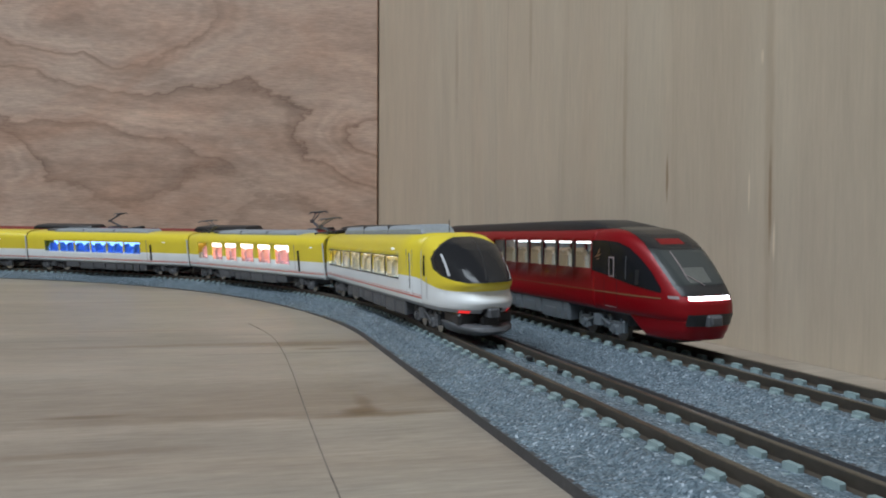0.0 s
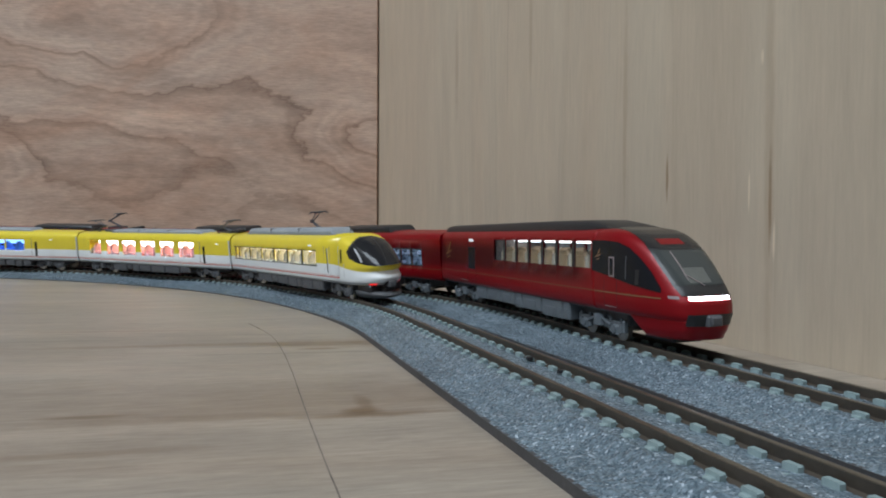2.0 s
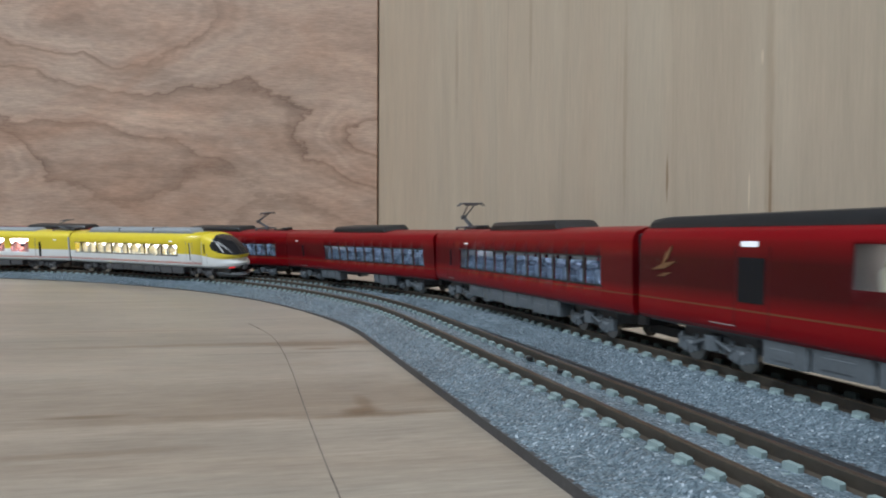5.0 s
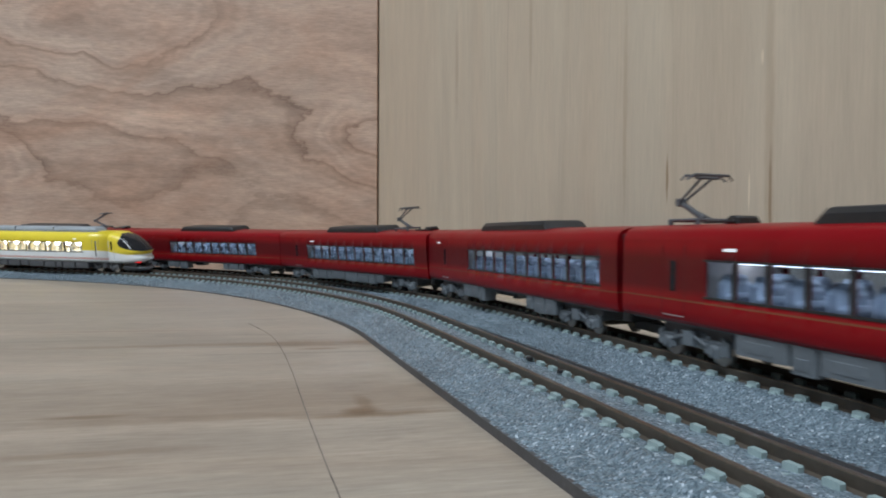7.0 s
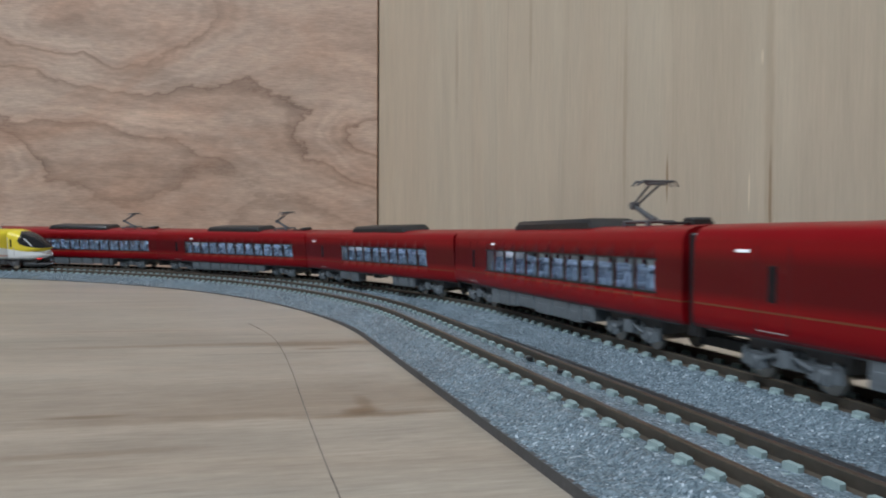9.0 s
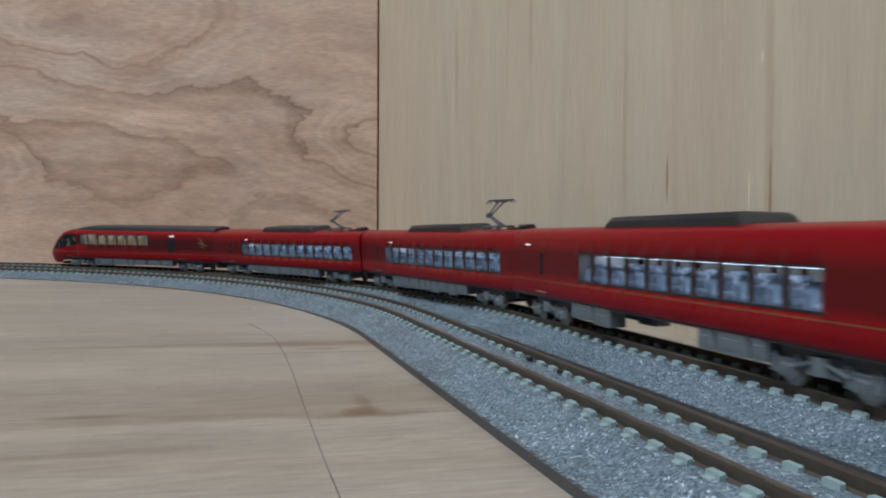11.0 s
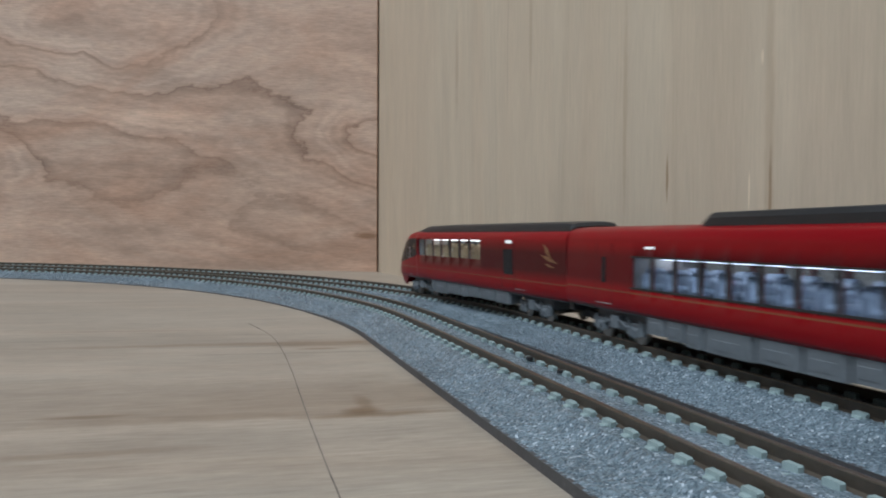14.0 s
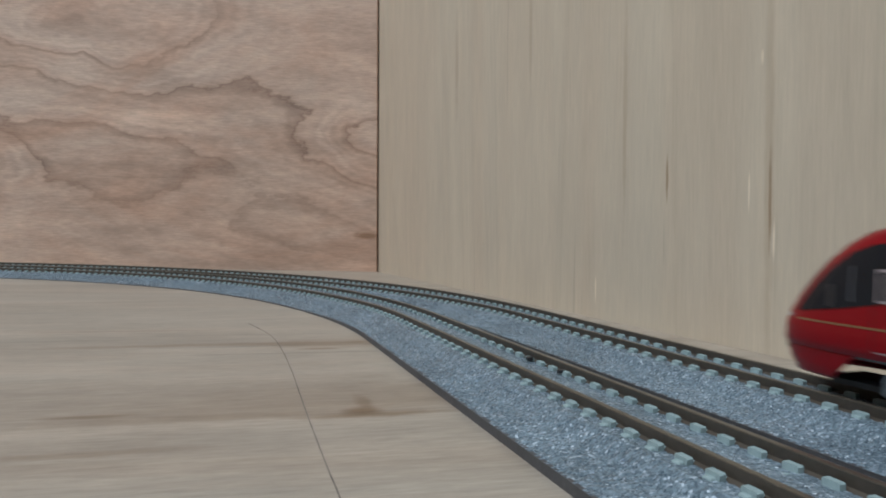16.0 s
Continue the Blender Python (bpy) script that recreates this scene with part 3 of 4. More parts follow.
    g.f += [tuple(range(6)), tuple(range(n - 6, n))]
    tie = g.mesh("sleeper")
    tie.materials.append(M_tie)
    far = Geo(1)
    for s in sleeper_places(inner):
        x, y, ang, lean = plan(s, inner)
        m = Matrix.Translation((x, y, RAIL_TOP)) @ Matrix.Rotation(ang + math.pi / 2, 4, "Z") @ Matrix.Rotation(-lean, 4, "X")
        if 0.0 < s < 1.0:
            ob = new("sleeper", tie)
            ob.parent, ob.matrix_local = bed, m
        else:
            far.add([tuple(m @ vert.co) for vert in tie.vertices], [tuple(p.vertices) for p in tie.polygons])
    rest = part("far_sleepers", far, M_tie, bed)
    tagged(rest, kind="stuff")
    return bed


M_tab = material("bright_metal", (0.75, 0.78, 0.8), 0.25, metal=0.9, grain=0.1, grain_size=0.001)
M_rail_top = material("rail_running_face", (0.16, 0.14, 0.11), 0.35, metal=0.7, grain=0.2, grain_size=0.002)
outer_bed = ballast("outer_track", False, "model railway track with grey ballast, pale sleepers and brown rails")
inner_bed = ballast("inner_track", True, "model railway track with grey ballast, pale sleepers and brown rails")
# rail joiners, fixing holes and a bright feeder tab on the inner track
def on_track(name, s, o, geo, mat, label):
    x, y, ang, lean = plan(s, True)
    ob = part(name, geo, mat, inner_bed, label)
    ob.matrix_local = Matrix.Translation(across(s, o, 0, True)) @ Matrix.Rotation(ang + math.pi / 2, 4, "Z") @ Matrix.Rotation(-lean, 4, "X")


for s in (0.2275, 0.372):
    for o in (-0.0049, 0.0049):
        on_track("rail_joiner", s, o, Geo().box(-2.4, 2.4, -0.8, 0.8, -1.8, -0.7, 0.2), M_black, "dark rail joiner")
for s in (0.1563, 0.1424):
    on_track("fixing_hole", s, -0.0032, Geo().rod((0, 0, -1.5), (0, 0, -0.9), 0.75, 10), M_black, "black fixing hole beside the rail")
on_track("feeder_tab", 0.1335, 0.0036, Geo().box(-3.2, 3.2, -0.4, 0.4, -1.7, -1.1, 0.15), M_tab, "bright metal feeder tab")


# ---- trains: x forward, z up from the rail tops, in millimetres ----
def shell(profile, x0, x1, z0, z1, windows, cap=(True, True)):
    """A car body: the half profile [(y, z), ...] from the sill to the roof's middle, drawn along x, with window openings."""
    right = [(-y, z) for y, z in profile]
    ring = right + [(y, z) for y, z in reversed(profile[:-1])]
    xs = sorted({x0, x1, *[w for pair in windows for w in pair], *[w for pair in windows[:1] for w in (pair[0] - 0.4, pair[0] - 0.15)], *[w for pair in windows[-1:] for w in (pair[1] + 0.15, pair[1] + 0.4)]})
    g = Geo()
    m = len(ring)
    v = [(x, y, z) for x in xs for y, z in ring]
    f = []
    for i in range(len(xs) - 1):
        mid = (xs[i] + xs[i + 1]) / 2
        in_win = any(a < mid < c for a, c in windows)
        for j in range(m - 1):
            zm = (ring[j][1] + ring[j + 1][1]) / 2
            if in_win and z0 < zm < z1 and abs(ring[j][0]) > 8.0:
                continue
            f.append((i * m + j, i * m + j + 1, (i + 1) * m + j + 1, (i + 1) * m + j))
    if cap[0]:
        f.append(tuple(range(m)))
    if cap[1]:
        f.append(tuple((len(xs) - 1) * m + j for j in range(m)))
    return g.add(v, f)


def half_width(profile, z):
    zs = [q[1] for q in profile]
    return float(np.interp(z, zs, [q[0] for q in profile]))


class Nose:
    """A rounded car end: level slices, each a super-ellipse from x0 to the profile's reach at that height."""

    def __init__(self, profile, reach, x0, power):
        self.p, self.reach, self.x0, self.n = profile, reach, x0, power

    def tip(self, z):
        return float(np.interp(z, [q[0] for q in self.reach], [q[1] for q in self.reach]))

    def front(self, y, z, out=0.0):
        w = half_width(self.p, z) + 1e-6
        r = max(0.0, 1 - min(1.0, abs(y) / w) ** self.n) ** (1 / self.n)
        return (self.x0 + (self.tip(z) - self.x0) * r + out, y, z)

    def side(self, x, z, hand, out=0.0):
        t = max(0.0, (x - self.x0) / (self.tip(z) - self.x0))
        y = half_width(self.p, z) * max(0.0, 1 - min(1.0, t) ** self.n) ** (1 / self.n)
        return (x, hand * (y + out), z)

    def hull(self, z0, z1, rows=34, cols=40, x0=None):
        back = self.x0 if x0 is None else x0
        out = []
        for i in range(rows + 1):
            z = z0 + (z1 - z0) * i / rows
            w, tip = half_width(self.p, z), self.tip(z)
            line = []
            for j in range(cols + 1):
                a = -math.pi / 2 + math.pi * j / cols
                c, s = abs(math.cos(a)) ** (2 / self.n), abs(math.sin(a)) ** (2 / self.n)
                line.append((back + (tip - back) * c, math.copysign(w * s, a), z))
            out.append(line)
        return Geo().grid(out)


def patch(fn, us, vs):
    return Geo().grid([[fn(u, v) for v in vs] for u in us])


def bogie(car, x, mat, name="bogie"):
    """Side frames with springs and axle boxes, a bolster and two wheel sets."""
    b = new(name)
    b.parent = car
    b.location = (x * MM, 0, 0)
    for s in (-1, 1):
        g = Geo()
        g.box(-9.8, 9.8, s * 6.5 - 0.5, s * 6.5 + 0.5, 3.7, 4.6, 0.3)
        g.box(-4.0, 4.0, s * 6.5 - 0.5, s * 6.5 + 0.5, 2.7, 3.9, 0.4)
        g.rod((0, s * 6.9, 3.0), (0, s * 6.9, 5.7), 1.7, 14)
        for dx in (-7, 7):
            g.box(dx - 1.3, dx + 1.3, s * 6.9 - 0.7, s * 6.9 + 0.7, 1.6, 3.9, 0.5)
            g.rod((dx, s * 6.9, 2.8), (dx, s * 7.9, 2.8), 0.95, 12)
            for e in (-2.1, 2.1):
                g.rod((dx + e, s * 6.9, 2.1), (dx + e, s * 6.9, 4.0), 0.6, 8)
                g.rod((dx + e, s * 6.9, 4.5), (dx + e, s * 6.9, 5.3), 0.4, 8)
            g.box(dx * 1.42 - 0.5, dx * 1.42 + 0.5, s * 6.5 - 0.7, s * 6.5 + 0.7, 2.2, 4.9, 0.3)
        g.rod((-5.2, s * 7.4, 3.4), (-0.8, s * 7.4, 5.0), 0.32)
        g.rod((0.8, s * 7.4, 5.0), (5.2, s * 7.4, 3.4), 0.32)
        part("side_frame", g, mat, b)
    part("bolster", Geo().box(-3, 3, -6.2, 6.2, 3.2, 5.8, 0.3), mat, b)
    part("bogie_frame", Geo().box(-10.2, 10.2, -5.9, 5.9, 3.6, 6.5, 0.3), M_dark, b)
    for dx in (-7, 7):
        g = Geo().rod((dx, -5.2, 2.8), (dx, 5.2, 2.8), 0.7)
        for y in (-4.9, 4.9):
            g.rod((dx, y - 0.45, 2.8), (dx, y + 0.45, 2.8), 2.8, 20)
        part("wheel_set", g, M_steel, b, "steel wheel set")
    return b


def under_boxes(car, spans, mat, seed, low=1.9, reach=65, top=6.9):
    rnd = random.Random(seed)
    for a, c in spans:
        x = a
        while x < c - 2:
            w = min(rnd.uniform(5, 13), c - x)
            z = low + rnd.uniform(0, 1.1)
            for s in (-1, 1):
                y = s * 6.0
                part("equipment_box", Geo().box(x, x + w - 0.5, y - 2.4, y + 2.4, z, top, 0.5).box(x + w * 0.2, x + w * 0.7, y + s * 2.3 - 0.2, y + s * 2.3 + 0.2, z + 0.8, z + 2.6, 0.1), mat, car)
            x += w
    part("underframe", Geo().box(-65, reach, -8.0, 8.0, top - 1.0, top, 0.2), mat, car)


SEATS = {}


def seats(car, xs, mat, z, key, broad=False):
    """Rows of seats either side of the aisle."""
    if key not in SEATS:
        if broad:
            g = Geo().box(-2.4, 3.0, -2.8, 2.8, 0, 4.4, 0.7)
            g.box(-2.9, 0.7, -2.8, 2.8, 1.5, 6.7, 0.9).box(-2.5, 0.4, -2.0, 2.0, 6.4, 7.5, 0.6)
        else:
            g = Geo().box(-1.6, 2.0, -2.6, 2.6, 0, 2.6, 0.5)
            g.box(-2.6, -0.9, -2.6, 2.6, 1.5, 6.4, 0.6).box(-2.5, -0.9, -1.8, 1.8, 6.0, 7.4, 0.5)
        SEATS[key] = g.mesh("seat", 40)
        SEATS[key].materials.append(mat)
    for x in xs:
        for y in (-5.2, 5.2):
            ob = new("seat", SEATS[key])
            ob.parent = car
            ob.matrix_local = Matrix.Translation((x * MM, y * MM, z * MM))


PANES = {}


def panes(car, windows, z0, z1, y=9.02, mat=None):
    for a, c in windows:
        key = (round(c - a, 2), z0, z1, y)
        if key not in PANES:
            w = (c - a) / 2
            PANES[key] = Geo().box(-w - 0.15, w + 0.15, -0.12, 0.12, z0 - 0.15, z1 + 0.15, 0.05).mesh("window_pane")
            PANES[key].materials.append(mat or M_pane)
        for s in (-1, 1):
            ob = new("window_pane", PANES[key])
            ob.parent = car
            ob.matrix_local = Matrix.Translation(((a + c) / 2 * MM, s * y * MM, 0))
            ob.visible_shadow = False


def pantograph(car, x, z, turn=1, raised=True, size=1.0):
    """A single-arm current collector: base frame, arms, head with two strips."""
    p = new("pantograph")
    p.parent = car
    p.matrix_local = Matrix.Translation((x * MM, 0, z * MM)) @ Matrix.Diagonal((turn, 1, size, 1))
    g = Geo()
    for y in (-3.2, 3.2):
        g.rod((-5, y, 1.0), (5, y, 1.0), 0.32)
        for dx in (-4.5, 4.5):
            g.rod((dx, y, -0.3), (dx, y, 1.0), 0.55)
    for dx in (-4.5, 0, 4.5):
        g.rod((dx, -3.2, 1.0), (dx, 3.2, 1.0), 0.32)
    part("base_frame", g, M_panto, p)
    knee, head = ((-5.6, 4.9), (2.6, 9.4)) if raised else ((-8.0, 2.4), (5.0, 4.0))
    g = Geo().rod((2.0, 0, 1.2), (knee[0], 0, knee[1]), 0.62).rod((3.2, 0.9, 1.2), (knee[0] + 0.6, 0.9, knee[1] - 0.6), 0.2)
    g.rod((knee[0], -0.9, knee[1]), (knee[0], 0.9, knee[1]), 0.9)
    part("lower_arm", g, M_panto, p)
    g = Geo()
    for y in (-1, 1):
        g.rod((knee[0], y * 0.5, knee[1]), (head[0], y * 1.3, head[1]), 0.28)
    part("upper_arm", g, M_panto, p)
    g = Geo()
    for dx in (-1.5, 1.5):
        g.rod((head[0] + dx, -4.0, head[1] + 0.5), (head[0] + dx, 4.0, head[1] + 0.5), 0.3)
        for s in (-1, 1):
            g.rod((head[0] + dx, s * 4.0, head[1] + 0.5), (head[0] + dx * 0.6, s * 5.3, head[1] - 0.5), 0.2)
    for y in (-2.6, 2.6):
        g.rod((head[0] - 1.5, y, head[1] + 0.4), (head[0] + 1.5, y, head[1] + 0.4), 0.25)
    g.rod((head[0], -2.6, head[1]), (head[0], 2.6, head[1]), 0.3)
    part("collector_head", g, M_panto, p)
    return p


def roof_gear(car, x, z):
    """Low cable boxes and insulators beside a pantograph."""
    part("roof_gear", Geo().box(x, x + 3.4, -2.4, 2.4, z - 0.3, z + 1.6, 0.4).rod((x - 6, 2.6, z + 0.5), (x + 3, 2.6, z + 0.5), 0.3).rod((x - 6, -2.6, z + 0.5), (x + 3, -2.6, z + 0.5), 0.3), M_black, car)


def cooler(car, x0, x1, z0, z1, w, mat, slope=2.5, split=()):
    """A long roof unit with sloping ends and rounded shoulders."""
    rows = []
    for x, k in ((x0, 0.0), (x0 + slope * 0.5, 0.75), (x0 + slope, 1.0), (x1 - slope, 1.0), (x1 - slope * 0.5, 0.75), (x1, 0.0)):
        h = z0 + (z1 - z0) * k
        rows.append([(x, -w, z0 - 0.6), (x, -w, z0 + (h - z0) * 0.55), (x, -w + 0.7, z0 + (h - z0) * 0.92), (x, -w + 1.8, h),
                     (x, w - 1.8, h), (x, w - 0.7, z0 + (h - z0) * 0.92), (x, w, z0 + (h - z0) * 0.55), (x, w, z0 - 0.6)])
    unit = part("roof_unit", Geo().grid(rows), mat, car, smooth=30)
    for x in split:
        part("panel_joint", Geo().box(x, x + 0.5, -w - 0.06, w + 0.06, z0, z1 + 0.06, 0.1), M_dark, unit)
    return unit


def ends(car, top, gap=(True, True)):
    for on, s in zip(gap, (-1, 1)):
        if on:
            part("gangway", Geo().box(min(s * 66.6, s * 68.9), max(s * 66.6, s * 68.9), -7.6, 7.6, 5.0, top - 1.6, 0.4), M_black, car, "black gangway bellows")
            part("coupler", Geo().box(min(s * 62, s * 68.9), max(s * 62, s * 68.9), -1.5, 1.5, 2.4, 4.6, 0.3), M_black, car)


RED_P = [(8.5, 7.0), (9.05, 7.8), (9.3, 9.6), (9.3, 12.7), (9.3, 16.3), (9.28, 19.1), (9.15, 22.7), (9.0, 23.5), (8.6, 24.4), (7.9, 25.1), (6.2, 25.7), (3, 26.05), (0, 26.15)]


def side_print(car, x0, x1, z0, z1, mat, name, y=9.33, label=""):
    for s in (-1, 1):
        part(name, Geo().box(x0, x1, s * y - 0.06, s * y + 0.06, z0, z1, 0.03), mat, car, label)


def red_middle(first, last, count, panto, seed, gap_under, sign_at, door_at, label):
    """A middle car: a band of windows, a black roof unit, perhaps a pantograph at one end."""
    car = new("train_car")
    tagged(car, label, "train car", "red train cars")
    step = (last - first) / count
    wins = [(first + i * step + 0.45, first + (i + 1) * step - 0.45) for i in range(count)]
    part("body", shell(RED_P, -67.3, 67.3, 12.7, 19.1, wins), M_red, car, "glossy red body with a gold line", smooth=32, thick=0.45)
    for a, c in zip(wins, wins[1:]):
        side_print(car, a[1] - 0.1, c[0] + 0.1, 12.75, 19.05, M_black, "window_post", 9.32)
    side_print(car, wins[0][0] - 0.7, wins[-1][1] + 0.7, 19.0, 19.4, M_black, "window_trim", 9.29)
    side_print(car, wins[0][0] - 0.7, wins[-1][1] + 0.7, 12.3, 12.75, M_black, "window_trim", 9.34)
    panes(car, wins, 12.7, 19.1)
    seats(car, np.arange(first + 0.55 * step, last, step), M_seat_grey, 9.4, "grey", True)
    part("cabin_floor", Geo().box(-66, 66, -8.4, 8.4, 8.6, 9.4, 0.1), M_cabin, car)
    part("interior_light", Geo().box(first, last, -1.6, 1.6, 18.6, 19.1, 0.1), M_lamp_cool, car, "cool white light bar under the roof")
    for x in (first - 1.0, last + 0.4):
        part("partition", Geo().box(x, x + 0.6, -8.6, 8.6, 9.4, 19.6, 0.1), M_cabin, car)
    part("ceiling_lining", Geo().box(first - 1, last + 1, -8.3, 8.3, 19.6, 20.0, 0.1), M_lining, car)
    side_print(car, door_at - 0.9, door_at + 0.9, 13.1, 18.9, M_glass_dark, "door_window", 9.31)
    side_print(car, first + sign_at, first + sign_at + 3.2, 20.95, 21.45, M_indicator, "side_indicator", 9.23, "lit white destination indicator")
    side_print(car, door_at - 3.4, door_at + 3.2, 8.25, 8.45, M_silver, "door_sill", 9.16)
    for x in (door_at - 3.6, door_at + 3.4):
        side_print(car, x, x + 0.18, 8.5, 22.0, M_seam, "door_edge", 9.26)
    cooler(car, -18, 28.5, 25.7, 28.2, 6.6, M_black, 2.2)
    if panto:
        pantograph(car, 42.5 if panto > 0 else -54.5, 26.0, 1)
        roof_gear(car, 58 if panto > 0 else -43, 26.0)
    bogie(car, 46.5, M_grey)
    bogie(car, -46.5, M_grey)
    under_boxes(car, [(-31, -12), (19, 37)] if gap_under else [(-33, 33)], M_grey, seed, 2.4, top=7.6)
    ends(car, 26.1)
    return car


RED_REACH = [(3.2, 74.6), (5, 75.6), (8, 76.2), (10.5, 75.9), (12.5, 74.6), (15, 72.5), (18, 69.6), (20.5, 66.7), (22.5, 63.7), (24.2, 60.2), (25.2, 56.6), (25.8, 52.3), (26.15, 47.5)]


def red_end(label, lit):
    """A driving car: seven windows, black glass sides, a raked nose, a black raised roof."""
    car = new("train_car")
    tagged(car, label, "train car", "red train cars")
    x0 = 46.5
    edge = [-15.6, -6.4, 2.2, 10.8, 19.3, 27.7, 36.5, 45.4]
    wins = [(edge[i] + 0.5, edge[i + 1] - 0.5) for i in range(7)]
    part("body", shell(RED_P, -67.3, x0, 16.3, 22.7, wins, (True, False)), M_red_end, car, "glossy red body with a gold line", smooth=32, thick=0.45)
    for a, c in zip(wins, wins[1:]):
        side_print(car, a[1] - 0.1, c[0] + 0.1, 16.35, 22.65, M_black, "window_post", 9.29)
    panes(car, wins, 16.3, 22.7, 8.95)
    seats(car, np.arange(-10, 46, 8.6), M_seat_tan, 13.0, "tan")
    part("cabin_floor", Geo().box(-66, 46, -8.4, 8.4, 12.2, 13.0, 0.1), M_cabin, car)
    part("interior_light", Geo().box(-15, 45, -2.0, 2.0, 21.9, 22.5, 0.1), M_lamp_warm, car, "warm white light bar under the roof")
    for x in (-17.0, 45.0):
        part("partition", Geo().box(x, x + 0.6, -7.8, 7.8, 13.0, 22.6, 0.1), M_cabin, car)
    part("ceiling_lining", Geo().box(-16.5, 45.2, -7.8, 7.8, 23.0, 23.4, 0.1), M_cabin, car)
    nose = Nose(RED_P, RED_REACH, x0, 3.9)
    part("nose", nose.hull(7.0, 26.14), M_red_nose, car, "smooth raked red nose", smooth=50)
    lin = lambda a, c, n: [a + (c - a) * i / n for i in range(n + 1)]
    skirt = Nose([(7.5, 3.0), (8.0, 4.5), (8.4, 7.05), (8.4, 8)], RED_REACH, x0, 3.9)

    def skirt_point(z, k):
        back = 59.5 + (7.0 - z) * 1.2
        y_back = abs(skirt.side(back, z, 1)[1])
        if abs(k) > 0.8:
            x = back + (skirt.front(y_back * 0.985, z)[0] - back) * (1 - abs(k)) / 0.2
            return skirt.side(x, z, math.copysign(1, k))
        return skirt.front(math.sin(k / 0.8 * math.pi / 2) * y_back * 0.985, z)

    part("front_skirt", patch(skirt_point, lin(3.0, 7.03, 8), lin(-1, 1, 60)), M_red_nose, car, smooth=50, thick=0.5)
    # black glass along the cab sides under the red arch
    top = lambda x: float(np.interp(x, [45.5, 51.5, 56, 60, 63.8, 67, 70], [22.9, 22.9, 22.6, 21.4, 19.1, 16.5, 13.2]))
    low = lambda x: float(np.interp(x, [45.5, 53, 61, 70], [16.0, 15.0, 13.6, 12.4]))
    for s in (-1, 1):
        part("cab_side_glass", patch(lambda x, k: nose.side(x, low(x) + (top(x) - low(x)) * k, s, 0.12), lin(45.6, 70.0, 40), lin(0, 1, 10)), M_glass_dark, car, "smoked black cab side glass", smooth=50)
        part("cab_door_frame", patch(lambda x, k: nose.side(x, 14.8 + 4.5 * k, s, 0.2), lin(53.0, 55.2, 2), lin(0, 1, 2)), M_silver, car, smooth=50)
        part("cab_door_window", patch(lambda x, k: nose.side(x, 15.15 + 3.8 * k, s, 0.27), lin(53.4, 54.8, 2), lin(0, 1, 2)), M_glass_dark, car, smooth=50)
        for x in (50.7, 55.9):
            part("cab_door_edge", patch(lambda u, k: nose.side(u, 8.2 + 6.3 * k, s, 0.07), lin(x, x + 0.16, 1), lin(0, 1, 4)), M_seam, car, smooth=50)
        part("cab_door_sill", patch(lambda u, k: nose.side(u, 8.0 + 0.2 * k, s, 0.1), lin(50.9, 55.7, 3), lin(0, 1, 1)), M_silver, car, smooth=50)
        part("cab_pillar", patch(lambda x, k: nose.side(x, 14.6 + 5.0 * k, s, 0.2), lin(59.3, 59.6, 1), lin(0, 1, 4)), M_panto, car, "pale pillar in the cab glass", smooth=50)
        part("cab_seat_back", patch(lambda x, k: nose.side(x, 13.6 + 3.2 * k, s, 0.16), lin(62.6, 63.8, 2), lin(0, 1, 3)), M_black, car, smooth=50)
        part("gold_line", patch(lambda x, k: nose.side(x, 11.1 + 0.3 * k, s, 0.06), lin(46.4, 70.2, 24), lin(0, 1, 1)), M_gold, car, "thin gold line", smooth=50)
        part("marker_light", patch(lambda y, z: nose.front(s * y, z, 0.14), lin(6.2, 7.4, 5), lin(11.3, 11.9, 2)), M_silver, car, "pale marker light")
    part("nose_roof", patch(lambda z, k: nose.front(k * float(np.interp(z, [21.3, 24, 26.1], [6.7, 6.6, 6.2])), z, 0.16), lin(21.3, 26.1, 22), lin(-1, 1, 22)), M_glass_roof, car, "glossy smoked roof glass over the cab", smooth=50)
    part("roof_glass_panel", patch(lambda z, k: nose.front(-0.8 + k * 3.0, z, 0.22), lin(22.1, 23.3, 4), lin(-1, 1, 12)), M_red_nose, car, "red panel showing in the roof glass", smooth=50)
    part("windscreen_surround", patch(lambda z, k: nose.front(k * float(np.interp(z, [11.9, 14, 18, 21.5], [5.8, 6.4, 6.8, 6.8])), z, 0.13), lin(11.95, 21.5, 22), lin(-1, 1, 22)), M_black, car, smooth=50)
    part("windscreen", patch(lambda z, k: nose.front(k * float(np.interp(z, [13.9, 20.9], [5.9, 6.4])), z, 0.22), lin(14.0, 20.9, 18), lin(-1, 1, 22)), M_glass_mid, car, "grey curved windscreen", smooth=50)
    part("cab_console", patch(lambda z, k: nose.front(-0.6 + k * 2.6, z, 0.26), lin(14.4, 17.4, 6), lin(-1, 1, 8)), M_console, car, "pale cab console behind the windscreen", smooth=50)
    part("windscreen_pillar", patch(lambda z, k: nose.front(-3.2 + k * 0.14, z, 0.27), lin(15.0, 20.7, 8), lin(-1, 1, 2)), M_silver, car, smooth=50)
    part("wiper", Geo().rod(nose.front(-0.2, 13.9, 0.4), nose.front(-3.0, 15.9, 0.5), 0.11), M_silver, car)
